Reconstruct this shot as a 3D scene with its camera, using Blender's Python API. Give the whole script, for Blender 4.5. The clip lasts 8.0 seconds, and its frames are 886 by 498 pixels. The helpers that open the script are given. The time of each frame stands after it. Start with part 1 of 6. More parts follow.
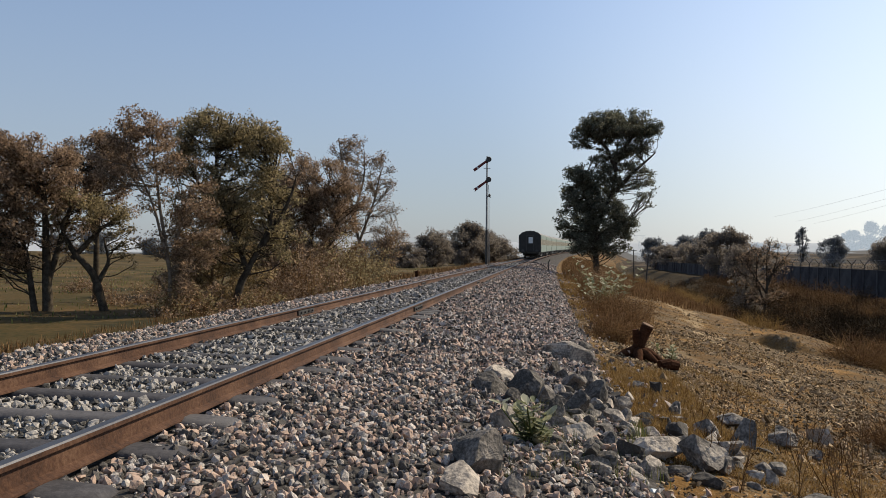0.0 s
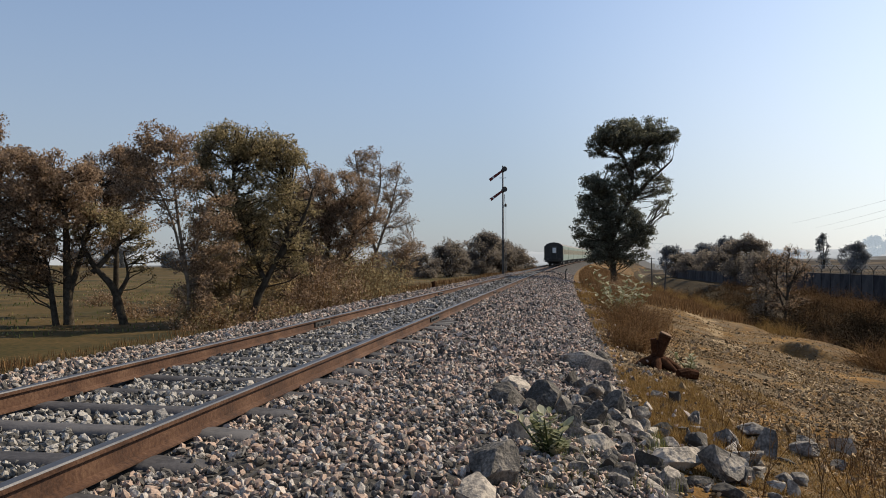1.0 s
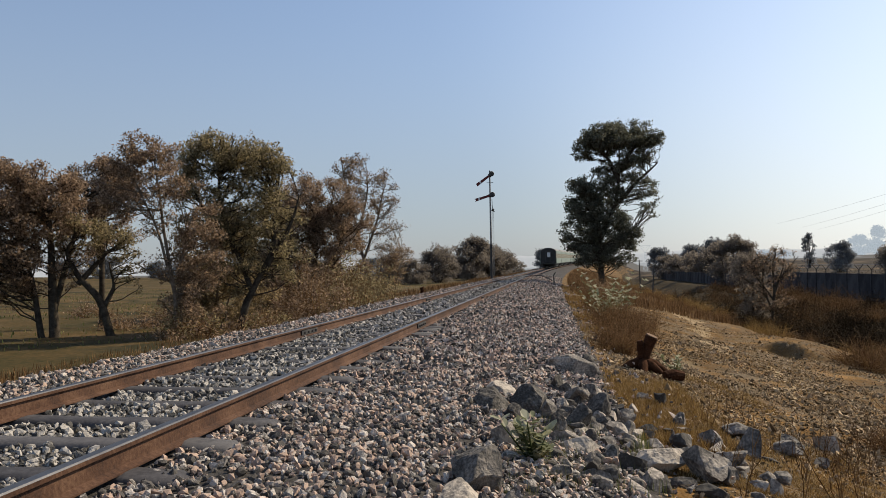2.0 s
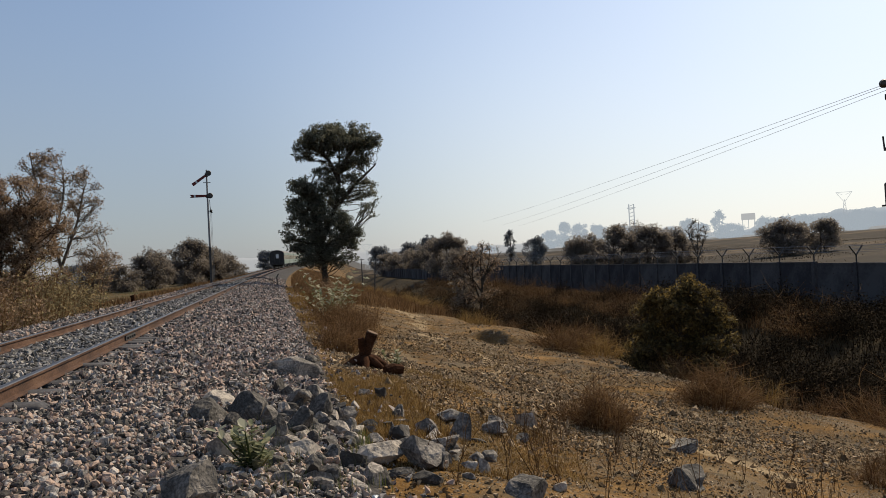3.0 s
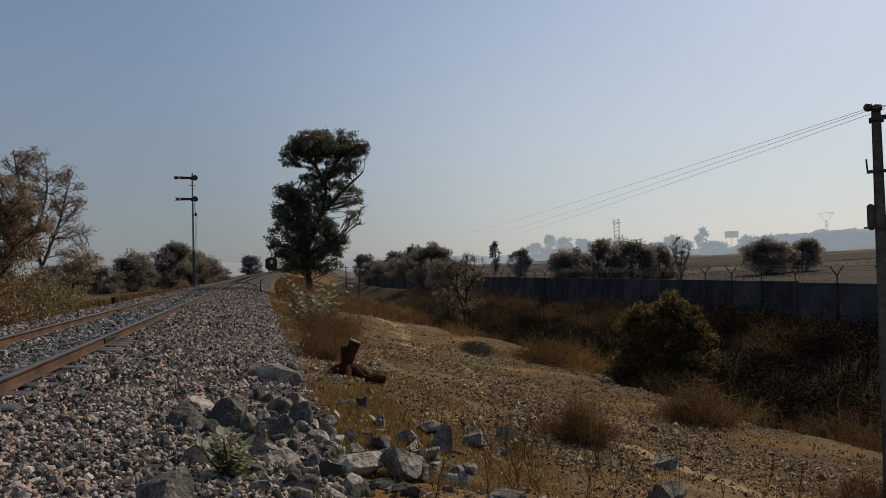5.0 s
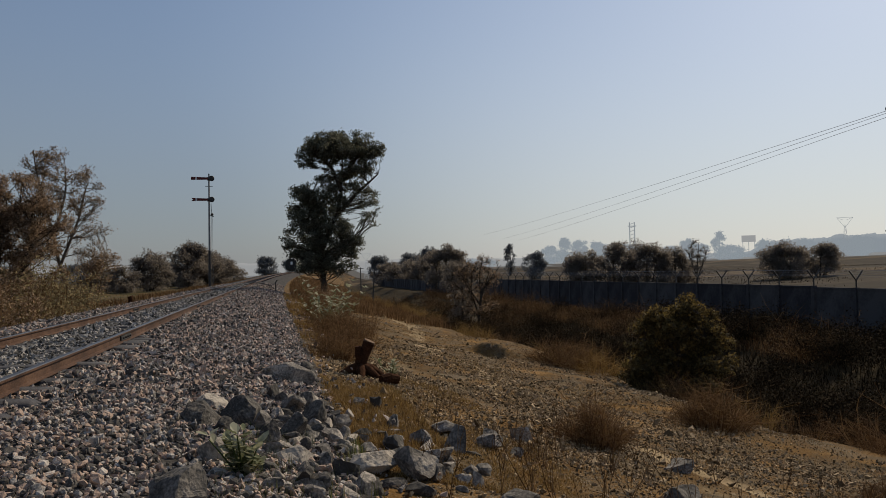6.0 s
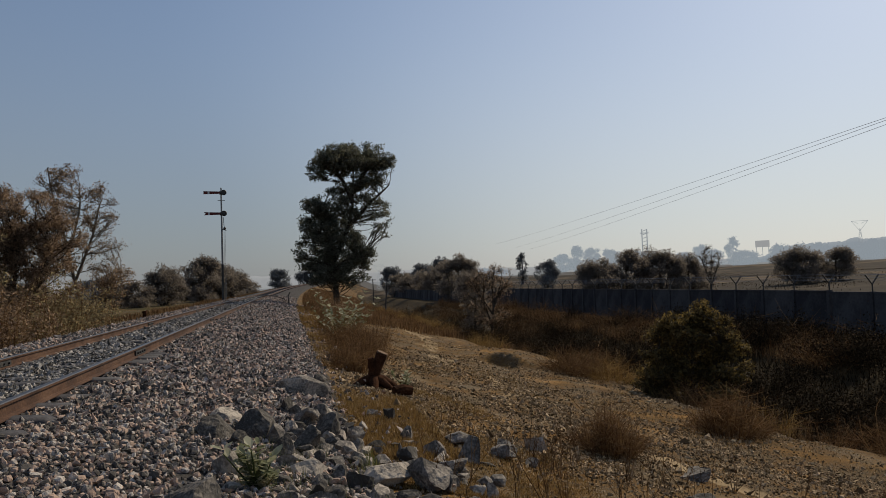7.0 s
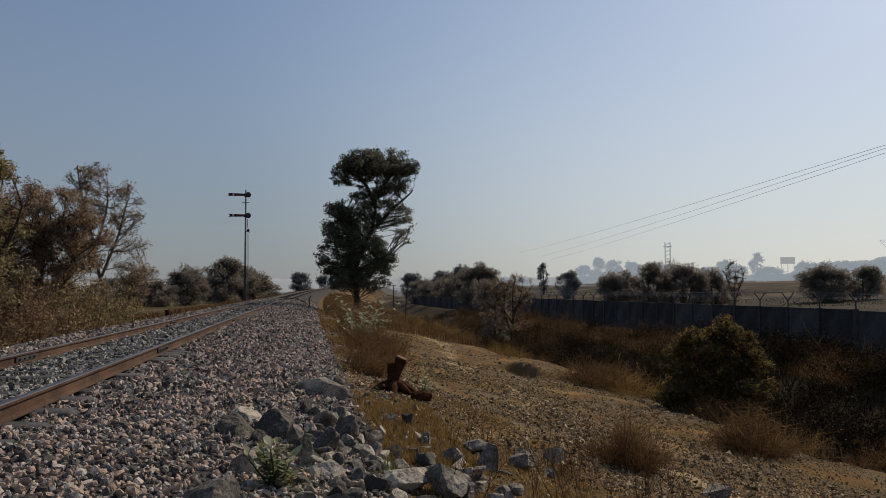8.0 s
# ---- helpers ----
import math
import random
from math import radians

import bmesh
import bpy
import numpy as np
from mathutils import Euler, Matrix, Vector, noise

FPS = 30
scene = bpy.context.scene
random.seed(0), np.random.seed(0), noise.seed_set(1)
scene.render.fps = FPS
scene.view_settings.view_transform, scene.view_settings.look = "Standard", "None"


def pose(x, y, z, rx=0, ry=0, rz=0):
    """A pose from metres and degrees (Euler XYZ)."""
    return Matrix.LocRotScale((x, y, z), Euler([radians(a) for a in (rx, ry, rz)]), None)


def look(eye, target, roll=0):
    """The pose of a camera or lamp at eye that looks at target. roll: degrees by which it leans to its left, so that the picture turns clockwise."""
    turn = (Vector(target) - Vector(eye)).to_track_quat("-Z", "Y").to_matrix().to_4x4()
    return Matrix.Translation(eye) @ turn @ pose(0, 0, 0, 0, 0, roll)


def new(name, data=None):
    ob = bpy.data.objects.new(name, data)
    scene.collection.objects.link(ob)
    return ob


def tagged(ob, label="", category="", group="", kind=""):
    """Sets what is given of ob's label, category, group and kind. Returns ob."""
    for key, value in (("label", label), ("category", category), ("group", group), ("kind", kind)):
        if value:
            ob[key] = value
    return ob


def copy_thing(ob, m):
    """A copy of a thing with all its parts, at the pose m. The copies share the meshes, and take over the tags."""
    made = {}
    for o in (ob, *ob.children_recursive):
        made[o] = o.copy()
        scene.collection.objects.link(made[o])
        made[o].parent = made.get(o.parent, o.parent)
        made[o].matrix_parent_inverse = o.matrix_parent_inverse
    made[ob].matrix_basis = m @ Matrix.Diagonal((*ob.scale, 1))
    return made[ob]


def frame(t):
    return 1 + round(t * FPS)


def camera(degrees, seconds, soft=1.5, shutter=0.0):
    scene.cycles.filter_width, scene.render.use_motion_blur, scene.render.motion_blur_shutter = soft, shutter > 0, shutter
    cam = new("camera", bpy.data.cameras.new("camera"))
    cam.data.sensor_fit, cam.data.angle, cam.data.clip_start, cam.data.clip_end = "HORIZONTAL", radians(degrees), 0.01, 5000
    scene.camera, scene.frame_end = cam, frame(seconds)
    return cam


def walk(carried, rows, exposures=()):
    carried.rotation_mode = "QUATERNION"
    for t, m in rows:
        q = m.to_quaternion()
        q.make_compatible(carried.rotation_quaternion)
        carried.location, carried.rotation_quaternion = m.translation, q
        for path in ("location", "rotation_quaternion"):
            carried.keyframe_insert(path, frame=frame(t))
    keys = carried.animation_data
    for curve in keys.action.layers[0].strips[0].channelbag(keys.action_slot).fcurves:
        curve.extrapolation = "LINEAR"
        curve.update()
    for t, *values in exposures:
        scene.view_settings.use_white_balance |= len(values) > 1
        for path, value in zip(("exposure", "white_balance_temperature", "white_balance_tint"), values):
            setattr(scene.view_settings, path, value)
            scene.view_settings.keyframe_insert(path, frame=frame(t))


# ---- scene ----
# Camera: a hand-held pan from one standing place, metres, rail tops near the camera at z = 0.
EYE = (0.0, 0.0, 0.963)
cam = camera(60.99, 8.0, soft=0.8)
TURNS = [  # seconds, yaw, pitch, roll, and how far the standing place sways: x, y, z
    (0, 7.7, 0.35, -0.41, -0.150, -0.074, -0.028), (0.5, 7.97, 0.42, -0.4, -0.136, -0.070, -0.032), (1.0, 8.98, 1.12, 0.18, -0.133, -0.081, -0.020),
    (1.2, 9.47, 1.22, 0.82, -0.131, -0.089, -0.020), (1.8, 9.7, 1.42, 1.0, -0.095, -0.090, -0.017), (2.05, 7.7, 1.55, 1.12, -0.070, -0.090, -0.015),
    (2.3, 2.46, 1.61, 1.28, -0.051, -0.089, -0.012), (2.5, -3.98, 0.95, 2.42, -0.049, -0.094, -0.006), (3.0, -12.65, 0.8, 3.02, -0.015, -0.037, -0.01),
    (3.5, -17.79, 1.73, 4.26, -0.011, 0.024, -0.004), (4.0, -19.24, 1.67, 4.93, -0.001, 0.002, 0.0), (4.5, -17.44, 2.06, 3.9, -0.027, -0.008, -0.002),
    (4.7, -15.65, 1.65, 2.83, -0.021, -0.022, 0.003), (5.8, -12.49, 1.4, 0.62, -0.014, 0.007, -0.026), (6.0, -12.71, 1.7, 1.09, -0.014, 0.017, -0.031),
    (6.5, -12.4, 2.3, 1.72, -0.008, 0.022, -0.039), (7.0, -11.77, 2.49, 1.96, -0.005, 0.005, -0.024), (7.5, -11.66, 2.81, 1.68, -0.016, 0.016, -0.034),
    (8.0, -10.23, 3.1, 0.31, -0.026, 0.024, -0.042)]
EXPOSURES = [(0.0, 0.13, 6500, 9), (1.2, 0.13, 6500, 9), (2.5, 0.12, 6600, 9), (3.5, -0.42, 6650, 9), (4.5, -0.66, 6620, 9), (6.0, -0.62, 6620, 9), (8.0, -0.60, 6580, 9)]
walk(cam, [(t, pose(EYE[0] + dx, EYE[1] + dy, EYE[2] + dz, 90 + p, r, y)) for t, y, p, r, dx, dy, dz in TURNS], EXPOSURES)

# Sky and sun: hazy sun, ahead and to the right, behind the boundary wall.
SUN_AZ, SUN_EL = 52.0, 40.0          # degrees clockwise from +y, degrees up
world = bpy.data.worlds.new("sky")
scene.world = world
world.use_nodes = True
wn = world.node_tree.nodes
sky = wn.new("ShaderNodeTexSky")
sky.sky_type, sky.sun_disc = "NISHITA", False
sky.sun_elevation, sky.sun_rotation = radians(SUN_EL), radians(SUN_AZ)
sky.air_density, sky.dust_density, sky.ozone_density, sky.altitude = 1.0, 1.0, 2.4, 400
wn["Background"].inputs["Strength"].default_value = 0.145
# ground mist: the sky pales towards the horizon all round
wl = world.node_tree.links
wtc, wsep, wrng, wmix = wn.new("ShaderNodeTexCoord"), wn.new("ShaderNodeSeparateXYZ"), wn.new("ShaderNodeMapRange"), wn.new("ShaderNodeMix")
wmix.data_type, wrng.interpolation_type = "RGBA", "SMOOTHERSTEP"
wrng.inputs["From Min"].default_value, wrng.inputs["From Max"].default_value = -0.10, 0.5
wrng.inputs["To Min"].default_value, wrng.inputs["To Max"].default_value = 0.84, 0.2
# and glows more towards the sun, as mist does
wdir, wglow, wtint = wn.new("ShaderNodeVectorMath"), wn.new("ShaderNodeMapRange"), wn.new("ShaderNodeMix")
wdir.operation, wtint.data_type, wglow.interpolation_type = "DOT_PRODUCT", "RGBA", "SMOOTHSTEP"
wdir.inputs[1].default_value = (math.sin(radians(SUN_AZ)), math.cos(radians(SUN_AZ)), 0.35)
wglow.inputs["From Min"].default_value, wglow.inputs["From Max"].default_value = 0.55, 1.06
wtint.inputs[6].default_value, wtint.inputs[7].default_value = (2.1, 2.3, 2.68, 1), (6.1, 6.2, 6.3, 1)
wl.new(wtc.outputs["Generated"], wdir.inputs[0])
wl.new(wdir.outputs["Value"], wglow.inputs["Value"])
wl.new(wglow.outputs[0], wtint.inputs[0])
wl.new(wtint.outputs[2], wmix.inputs[7])
wl.new(wtc.outputs["Generated"], wsep.inputs[0])
wl.new(wsep.outputs["Z"], wrng.inputs["Value"])
wl.new(wrng.outputs[0], wmix.inputs[0])
wl.new(sky.outputs[0], wmix.inputs[6])
wl.new(wmix.outputs[2], wn["Background"].inputs["Color"])
sun = new("sun", bpy.data.lights.new("sun", "SUN"))
sun.data.energy, sun.data.angle, sun.data.color = 4.9, radians(0.6), (1.0, 0.85, 0.64)
sd = Vector((math.sin(radians(SUN_AZ)) * math.cos(radians(SUN_EL)), math.cos(radians(SUN_AZ)) * math.cos(radians(SUN_EL)), math.sin(radians(SUN_EL))))
sun.matrix_world = look(sd * 50, (0, 0, 0))

# ---- materials ----


def mat(name, cols, scale=4.0, rough=0.9, bump=0.0, bscale=None, metal=0.0, rnd=0.0, island=0.0, fine=9.0, spec=0.3, trans=0.0):
    """Principled surface: two noises mixed over a ramp of colours, with bump; rnd/island vary the value piece by piece."""
    m = bpy.data.materials.new(name)
    m.use_nodes = True
    nt = m.node_tree
    n, l = nt.nodes, nt.links
    p = n["Principled BSDF"]
    p.inputs["Roughness"].default_value, p.inputs["Metallic"].default_value = rough, metal
    p.inputs["Specular IOR Level"].default_value = spec if rough < 0.9 else spec * 0.2
    tc = n.new("ShaderNodeTexCoord")
    a, b = n.new("ShaderNodeTexNoise"), n.new("ShaderNodeTexNoise")
    a.inputs["Scale"].default_value, a.inputs["Detail"].default_value = scale, 5
    b.inputs["Scale"].default_value, b.inputs["Detail"].default_value = scale * fine, 3
    for k in (a, b):
        l.new(tc.outputs["Object"], k.inputs["Vector"])
    mx = n.new("ShaderNodeMix")
    mx.inputs[0].default_value = 0.4
    l.new(a.outputs["Fac"], mx.inputs[2])
    l.new(b.outputs["Fac"], mx.inputs[3])
    fac = mx.outputs[0]
    if rnd or island:
        src = n.new("ShaderNodeObjectInfo").outputs["Random"] if rnd else n.new("ShaderNodeNewGeometry").outputs["Random Per Island"]
        mr = n.new("ShaderNodeMapRange")
        w = (rnd or island) * 0.5
        mr.inputs["To Min"].default_value, mr.inputs["To Max"].default_value = -w, w
        l.new(src, mr.inputs["Value"])
        ad = n.new("ShaderNodeMath")
        l.new(fac, ad.inputs[0])
        l.new(mr.outputs[0], ad.inputs[1])
        fac = ad.outputs[0]
    rp = n.new("ShaderNodeValToRGB")
    el = rp.color_ramp.elements
    while len(el) < len(cols):
        el.new(0.5)
    for i, c in enumerate(cols):
        el[i].position = 0.36 + 0.28 * i / max(1, len(cols) - 1)
        el[i].color = (*c, 1)
    l.new(fac, rp.inputs[0])
    l.new(rp.outputs[0], p.inputs["Base Color"])
    if bump:
        bp = n.new("ShaderNodeBump")
        bp.inputs["Strength"].default_value, bp.inputs["Distance"].default_value = bump, 0.02
        c = n.new("ShaderNodeTexNoise")
        c.inputs["Scale"].default_value, c.inputs["Detail"].default_value = bscale or scale * 6, 6
        l.new(tc.outputs["Object"], c.inputs["Vector"])
        l.new(c.outputs["Fac"], bp.inputs["Height"])
        l.new(bp.outputs[0], p.inputs["Normal"])
    if trans:
        tr, ms = n.new("ShaderNodeBsdfTranslucent"), n.new("ShaderNodeMixShader")
        ms.inputs[0].default_value = trans
        l.new(rp.outputs[0], tr.inputs["Color"])
        l.new(p.outputs[0], ms.inputs[1])
        l.new(tr.outputs[0], ms.inputs[2])
        l.new(ms.outputs[0], n["Material Output"].inputs["Surface"])
    return m


M_DIRT = mat("dry_dirt", [(0.05, 0.027, 0.008), (0.105, 0.056, 0.0175), (0.158, 0.087, 0.027), (0.28, 0.158, 0.056)], 0.55, 0.95, 1.0, 26, fine=30)


def pebbled(m, scale, amount):
    """Small embedded pebbles of many greys over a soil material."""
    nt = m.node_tree
    n, l = nt.nodes, nt.links
    p = n["Principled BSDF"]
    soil = p.inputs["Base Color"].links[0].from_socket
    tc, vo, vo2, big = n.new("ShaderNodeTexCoord"), n.new("ShaderNodeTexVoronoi"), n.new("ShaderNodeTexVoronoi"), n.new("ShaderNodeTexNoise")
    vo.inputs["Scale"].default_value = vo2.inputs["Scale"].default_value = scale
    big.inputs["Scale"].default_value, big.inputs["Detail"].default_value = 0.7, 4
    for k in (vo, vo2, big):
        l.new(tc.outputs["Object"], k.inputs["Vector"])
    sz = n.new("ShaderNodeMapRange")
    sz.inputs["From Min"].default_value, sz.inputs["From Max"].default_value = 0.35, 0.68
    sz.inputs["To Min"].default_value, sz.inputs["To Max"].default_value = 0.08, amount
    l.new(big.outputs["Fac"], sz.inputs["Value"])
    lt = n.new("ShaderNodeMath")
    lt.operation = "LESS_THAN"
    l.new(vo.outputs["Distance"], lt.inputs[0])
    l.new(sz.outputs[0], lt.inputs[1])
    sep, rp = n.new("ShaderNodeSeparateColor"), n.new("ShaderNodeValToRGB")
    l.new(vo2.outputs["Color"], sep.inputs[0])
    rp.color_ramp.elements[0].color, rp.color_ramp.elements[1].color = (0.02, 0.015, 0.01, 1), (0.27, 0.22, 0.155, 1)
    l.new(sep.outputs[0], rp.inputs[0])
    mx = n.new("ShaderNodeMix")
    mx.data_type = "RGBA"
    l.new(lt.outputs[0], mx.inputs[0])
    l.new(soil, mx.inputs[6])
    l.new(rp.outputs[0], mx.inputs[7])
    l.new(mx.outputs[2], p.inputs["Base Color"])
    return m


def patched(m, col, scale, lo, hi):
    """Broad patches of another earth colour over a soil material."""
    nt = m.node_tree
    n, l = nt.nodes, nt.links
    p = n["Principled BSDF"]
    soil = p.inputs["Base Color"].links[0].from_socket
    tc, no, mr, mx = n.new("ShaderNodeTexCoord"), n.new("ShaderNodeTexNoise"), n.new("ShaderNodeMapRange"), n.new("ShaderNodeMix")
    no.inputs["Scale"].default_value, no.inputs["Detail"].default_value, no.inputs["Roughness"].default_value = scale, 8, 0.65
    mr.inputs["From Min"].default_value, mr.inputs["From Max"].default_value = lo, hi
    mx.data_type = "RGBA"
    mx.inputs[7].default_value = (*col, 1)
    l.new(tc.outputs["Object"], no.inputs["Vector"])
    l.new(no.outputs["Fac"], mr.inputs["Value"])
    l.new(mr.outputs[0], mx.inputs[0])
    l.new(soil, mx.inputs[6])
    l.new(mx.outputs[2], p.inputs["Base Color"])
    return m


patched(M_DIRT, (0.12, 0.07, 0.026), 0.45, 0.55, 0.66)
patched(M_DIRT, (0.06, 0.045, 0.025), 1.7, 0.52, 0.66)
patched(M_DIRT, (0.20, 0.145, 0.08), 0.32, 0.60, 0.68)
pebbled(M_DIRT, 22, 0.36)
pebbled(M_DIRT, 38, 0.44)
pebbled(M_DIRT, 70, 0.5)
patched(M_DIRT, (0.115, 0.082, 0.046), 0.8, 0.53, 0.6)
M_PATH = mat("trodden_earth", [(0.17, 0.122, 0.068), (0.26, 0.19, 0.108), (0.36, 0.27, 0.16)], 0.9, 0.95, 0.6, 16, fine=20)
pebbled(M_PATH, 30, 0.2)
M_FIELD = mat("field_grass", [(0.036, 0.034, 0.013), (0.075, 0.053, 0.022), (0.13, 0.083, 0.037)], 0.25, 0.95, 0.5, 9, fine=25)
patched(M_FIELD, (0.10, 0.074, 0.038), 0.09, 0.52, 0.58)
patched(M_FIELD, (0.04, 0.036, 0.018), 0.16, 0.53, 0.6)
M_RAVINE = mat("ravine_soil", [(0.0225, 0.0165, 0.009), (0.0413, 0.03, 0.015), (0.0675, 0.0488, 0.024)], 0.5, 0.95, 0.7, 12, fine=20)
M_PLAIN = mat("far_plain", [(0.024, 0.019, 0.014), (0.042, 0.033, 0.024), (0.068, 0.052, 0.036)], 0.06, 0.95, 0.3, 3, fine=14)
patched(M_PLAIN, (0.11, 0.08, 0.05), 0.03, 0.52, 0.58)
patched(M_PLAIN, (0.035, 0.029, 0.02), 0.05, 0.52, 0.6)
# bed under the loose stones: shade of the gaps put into its dark colour
M_BALLAST = mat("gap_shaded_ballast_bed", [(0.03, 0.028, 0.026), (0.06, 0.056, 0.052), (0.11, 0.10, 0.095)], 7, 0.9, 1.0, 34, fine=5)
M_STONE = mat("ballast_stone", [(0.078, 0.071, 0.064), (0.222, 0.203, 0.184), (0.36, 0.326, 0.292), (0.53, 0.488, 0.44), (0.38, 0.276, 0.215)], 9, 0.85, 0.4, 60, island=0.8)
M_STONE1 = mat("ballast_stone_loose", [(0.078, 0.071, 0.064), (0.222, 0.203, 0.184), (0.36, 0.326, 0.292), (0.53, 0.488, 0.44), (0.38, 0.276, 0.215)], 9, 0.85, 0.4, 60, rnd=0.8)
M_STONE_GREY = mat("ballast_stone_grey", [(0.063, 0.06, 0.054), (0.172, 0.162, 0.147), (0.268, 0.25, 0.226), (0.385, 0.36, 0.326)], 9, 0.85, 0.4, 60, island=0.8)
M_ROCK = mat("limestone_rock", [(0.05, 0.045, 0.039), (0.115, 0.103, 0.089), (0.21, 0.186, 0.16), (0.40, 0.35, 0.29)], 5, 0.85, 0.9, 22, rnd=0.35)
M_RUST = mat("rusty_rail", [(0.034, 0.015, 0.008), (0.072, 0.033, 0.017), (0.118, 0.063, 0.036)], 3, 0.8, 0.3, 50, fine=12)
M_STEEL = mat("polished_rail_head", [(0.06, 0.06, 0.066), (0.102, 0.102, 0.108)], 2, 0.42, 0.05, 80, metal=0.55)
M_SLEEPER = mat("steel_sleeper", [(0.036, 0.034, 0.036), (0.062, 0.059, 0.062), (0.095, 0.09, 0.09)], 3, 0.75, 0.25, 40, rnd=0.2)
M_BARK = mat("bark", [(0.03, 0.024, 0.018), (0.06, 0.05, 0.038), (0.10, 0.085, 0.065)], 6, 0.95, 0.8, 25)
M_BARK2 = mat("pale_bark", [(0.09, 0.07, 0.052), (0.17, 0.135, 0.10), (0.25, 0.205, 0.16)], 6, 0.95, 0.6, 25)
M_LEAF_DARK = mat("dark_green_leaf", [(0.08, 0.085, 0.06), (0.13, 0.135, 0.094), (0.19, 0.187, 0.135)], 1.5, 0.6, island=0.8, trans=0.48)
M_LEAF_OLIVE = mat("olive_leaf", [(0.14, 0.115, 0.06), (0.245, 0.2, 0.105), (0.36, 0.29, 0.16)], 0.6, 0.7, island=0.8, trans=0.55)
M_LEAF_GOLD = mat("golden_olive_leaf", [(0.155, 0.115, 0.06), (0.27, 0.2, 0.105), (0.39, 0.295, 0.16)], 0.6, 0.7, island=0.8, trans=0.55)
M_LEAF_BROWN = mat("brown_leaf", [(0.16, 0.108, 0.068), (0.27, 0.188, 0.12), (0.39, 0.28, 0.19)], 0.6, 0.75, island=0.8, trans=0.55)
# haze over the mid-distance trees put into a paler leaf colour
M_LEAF_MID = mat("haze_paled_leaf", [(0.17, 0.148, 0.124), (0.22, 0.192, 0.163), (0.275, 0.242, 0.207)], 0.2, 0.95, island=0.3, trans=0.66, spec=0.05)
# haze over the far trees put into a pale bluish leaf colour
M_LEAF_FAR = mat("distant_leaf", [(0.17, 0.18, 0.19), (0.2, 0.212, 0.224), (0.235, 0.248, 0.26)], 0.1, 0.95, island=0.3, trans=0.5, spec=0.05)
M_LEAF_PALE = mat("pale_broad_leaf", [(0.15, 0.165, 0.085), (0.27, 0.28, 0.16), (0.42, 0.41, 0.29)], 3, 0.6, island=0.6, trans=0.4)
M_GRASS = mat("dry_grass", [(0.13, 0.072, 0.02), (0.23, 0.138, 0.043), (0.34, 0.22, 0.08)], 0.8, 0.85, island=0.6, trans=0.3)
M_BRUSH = mat("dead_brush", [(0.085, 0.045, 0.02), (0.16, 0.09, 0.042), (0.25, 0.155, 0.075)], 0.8, 0.9, island=0.6, trans=0.2)
# ravine brush: the hollow's shade put into a darker brush colour
M_SHADE_BRUSH = mat("shade_dark_brush", [(0.0183, 0.0117, 0.0059), (0.0403, 0.0264, 0.0131), (0.0731, 0.0482, 0.0234)], 0.8, 0.95, island=0.6)
M_BUSH = mat("dark_olive_bush_leaf", [(0.065, 0.048, 0.019), (0.115, 0.085, 0.032), (0.185, 0.132, 0.046)], 0.6, 0.8, island=0.8, trans=0.42)
M_GRAVEL = mat("brown_gravel", [(0.12, 0.083, 0.045), (0.215, 0.152, 0.086), (0.32, 0.23, 0.135), (0.45, 0.335, 0.205)], 9, 0.9, 0.4, 60, island=0.8)
M_SCRUB = mat("low_scrub", [(0.045, 0.034, 0.022), (0.085, 0.064, 0.042), (0.14, 0.105, 0.068)], 0.8, 0.95, island=0.6)
M_GREENG = mat("green_grass", [(0.07, 0.09, 0.025), (0.13, 0.15, 0.05), (0.22, 0.20, 0.08)], 0.8, 0.85, island=0.6, trans=0.3)
M_CONCRETE = mat("weathered_concrete", [(0.065, 0.058, 0.05), (0.115, 0.102, 0.088), (0.165, 0.148, 0.128)], 1.5, 0.9, 0.4, 30)
M_WALL = mat("concrete_panel", [(0.0425, 0.0425, 0.0476), (0.0638, 0.0638, 0.068), (0.0892, 0.0892, 0.0918)], 0.8, 0.92, 0.3, 25, rnd=0.25)
M_IRON = mat("dark_iron", [(0.03, 0.03, 0.032), (0.06, 0.058, 0.055), (0.10, 0.09, 0.08)], 4, 0.6, 0.2, 40, metal=0.4)
M_WIRE = mat("wire", [(0.22, 0.22, 0.23), (0.30, 0.30, 0.31)], 4, 0.5, metal=0.6)
M_RED = mat("signal_red", [(0.10, 0.016, 0.013), (0.17, 0.028, 0.022)], 3, 0.6)
M_WHITE = mat("white_paint", [(0.62, 0.62, 0.60), (0.78, 0.78, 0.76)], 3, 0.6)
M_POSTGREY = mat("signal_post_paint", [(0.16, 0.16, 0.16), (0.30, 0.30, 0.29)], 3, 0.6, 0.1)
M_GREEN = mat("coach_green", [(0.15, 0.19, 0.168), (0.19, 0.235, 0.21)], 0.6, 0.55, fine=8)
M_CREAM = mat("coach_cream", [(0.34, 0.32, 0.25), (0.42, 0.395, 0.31)], 0.6, 0.55, fine=8)
M_COACHEND = mat("coach_end_dark", [(0.032, 0.03, 0.028), (0.05, 0.047, 0.043)], 1.2, 0.7)
M_ROOF = mat("coach_roof", [(0.13, 0.13, 0.12), (0.20, 0.20, 0.19)], 0.6, 0.7)
M_UNDER = mat("underframe", [(0.05, 0.047, 0.044), (0.085, 0.08, 0.072)], 2, 0.8)
M_GLASS = mat("coach_window", [(0.05, 0.055, 0.06), (0.08, 0.085, 0.09)], 1, 0.12, spec=0.6)
M_WOODCUT = mat("cut_wood", [(0.11, 0.06, 0.03), (0.19, 0.115, 0.06)], 8, 0.85, 0.3, 40)
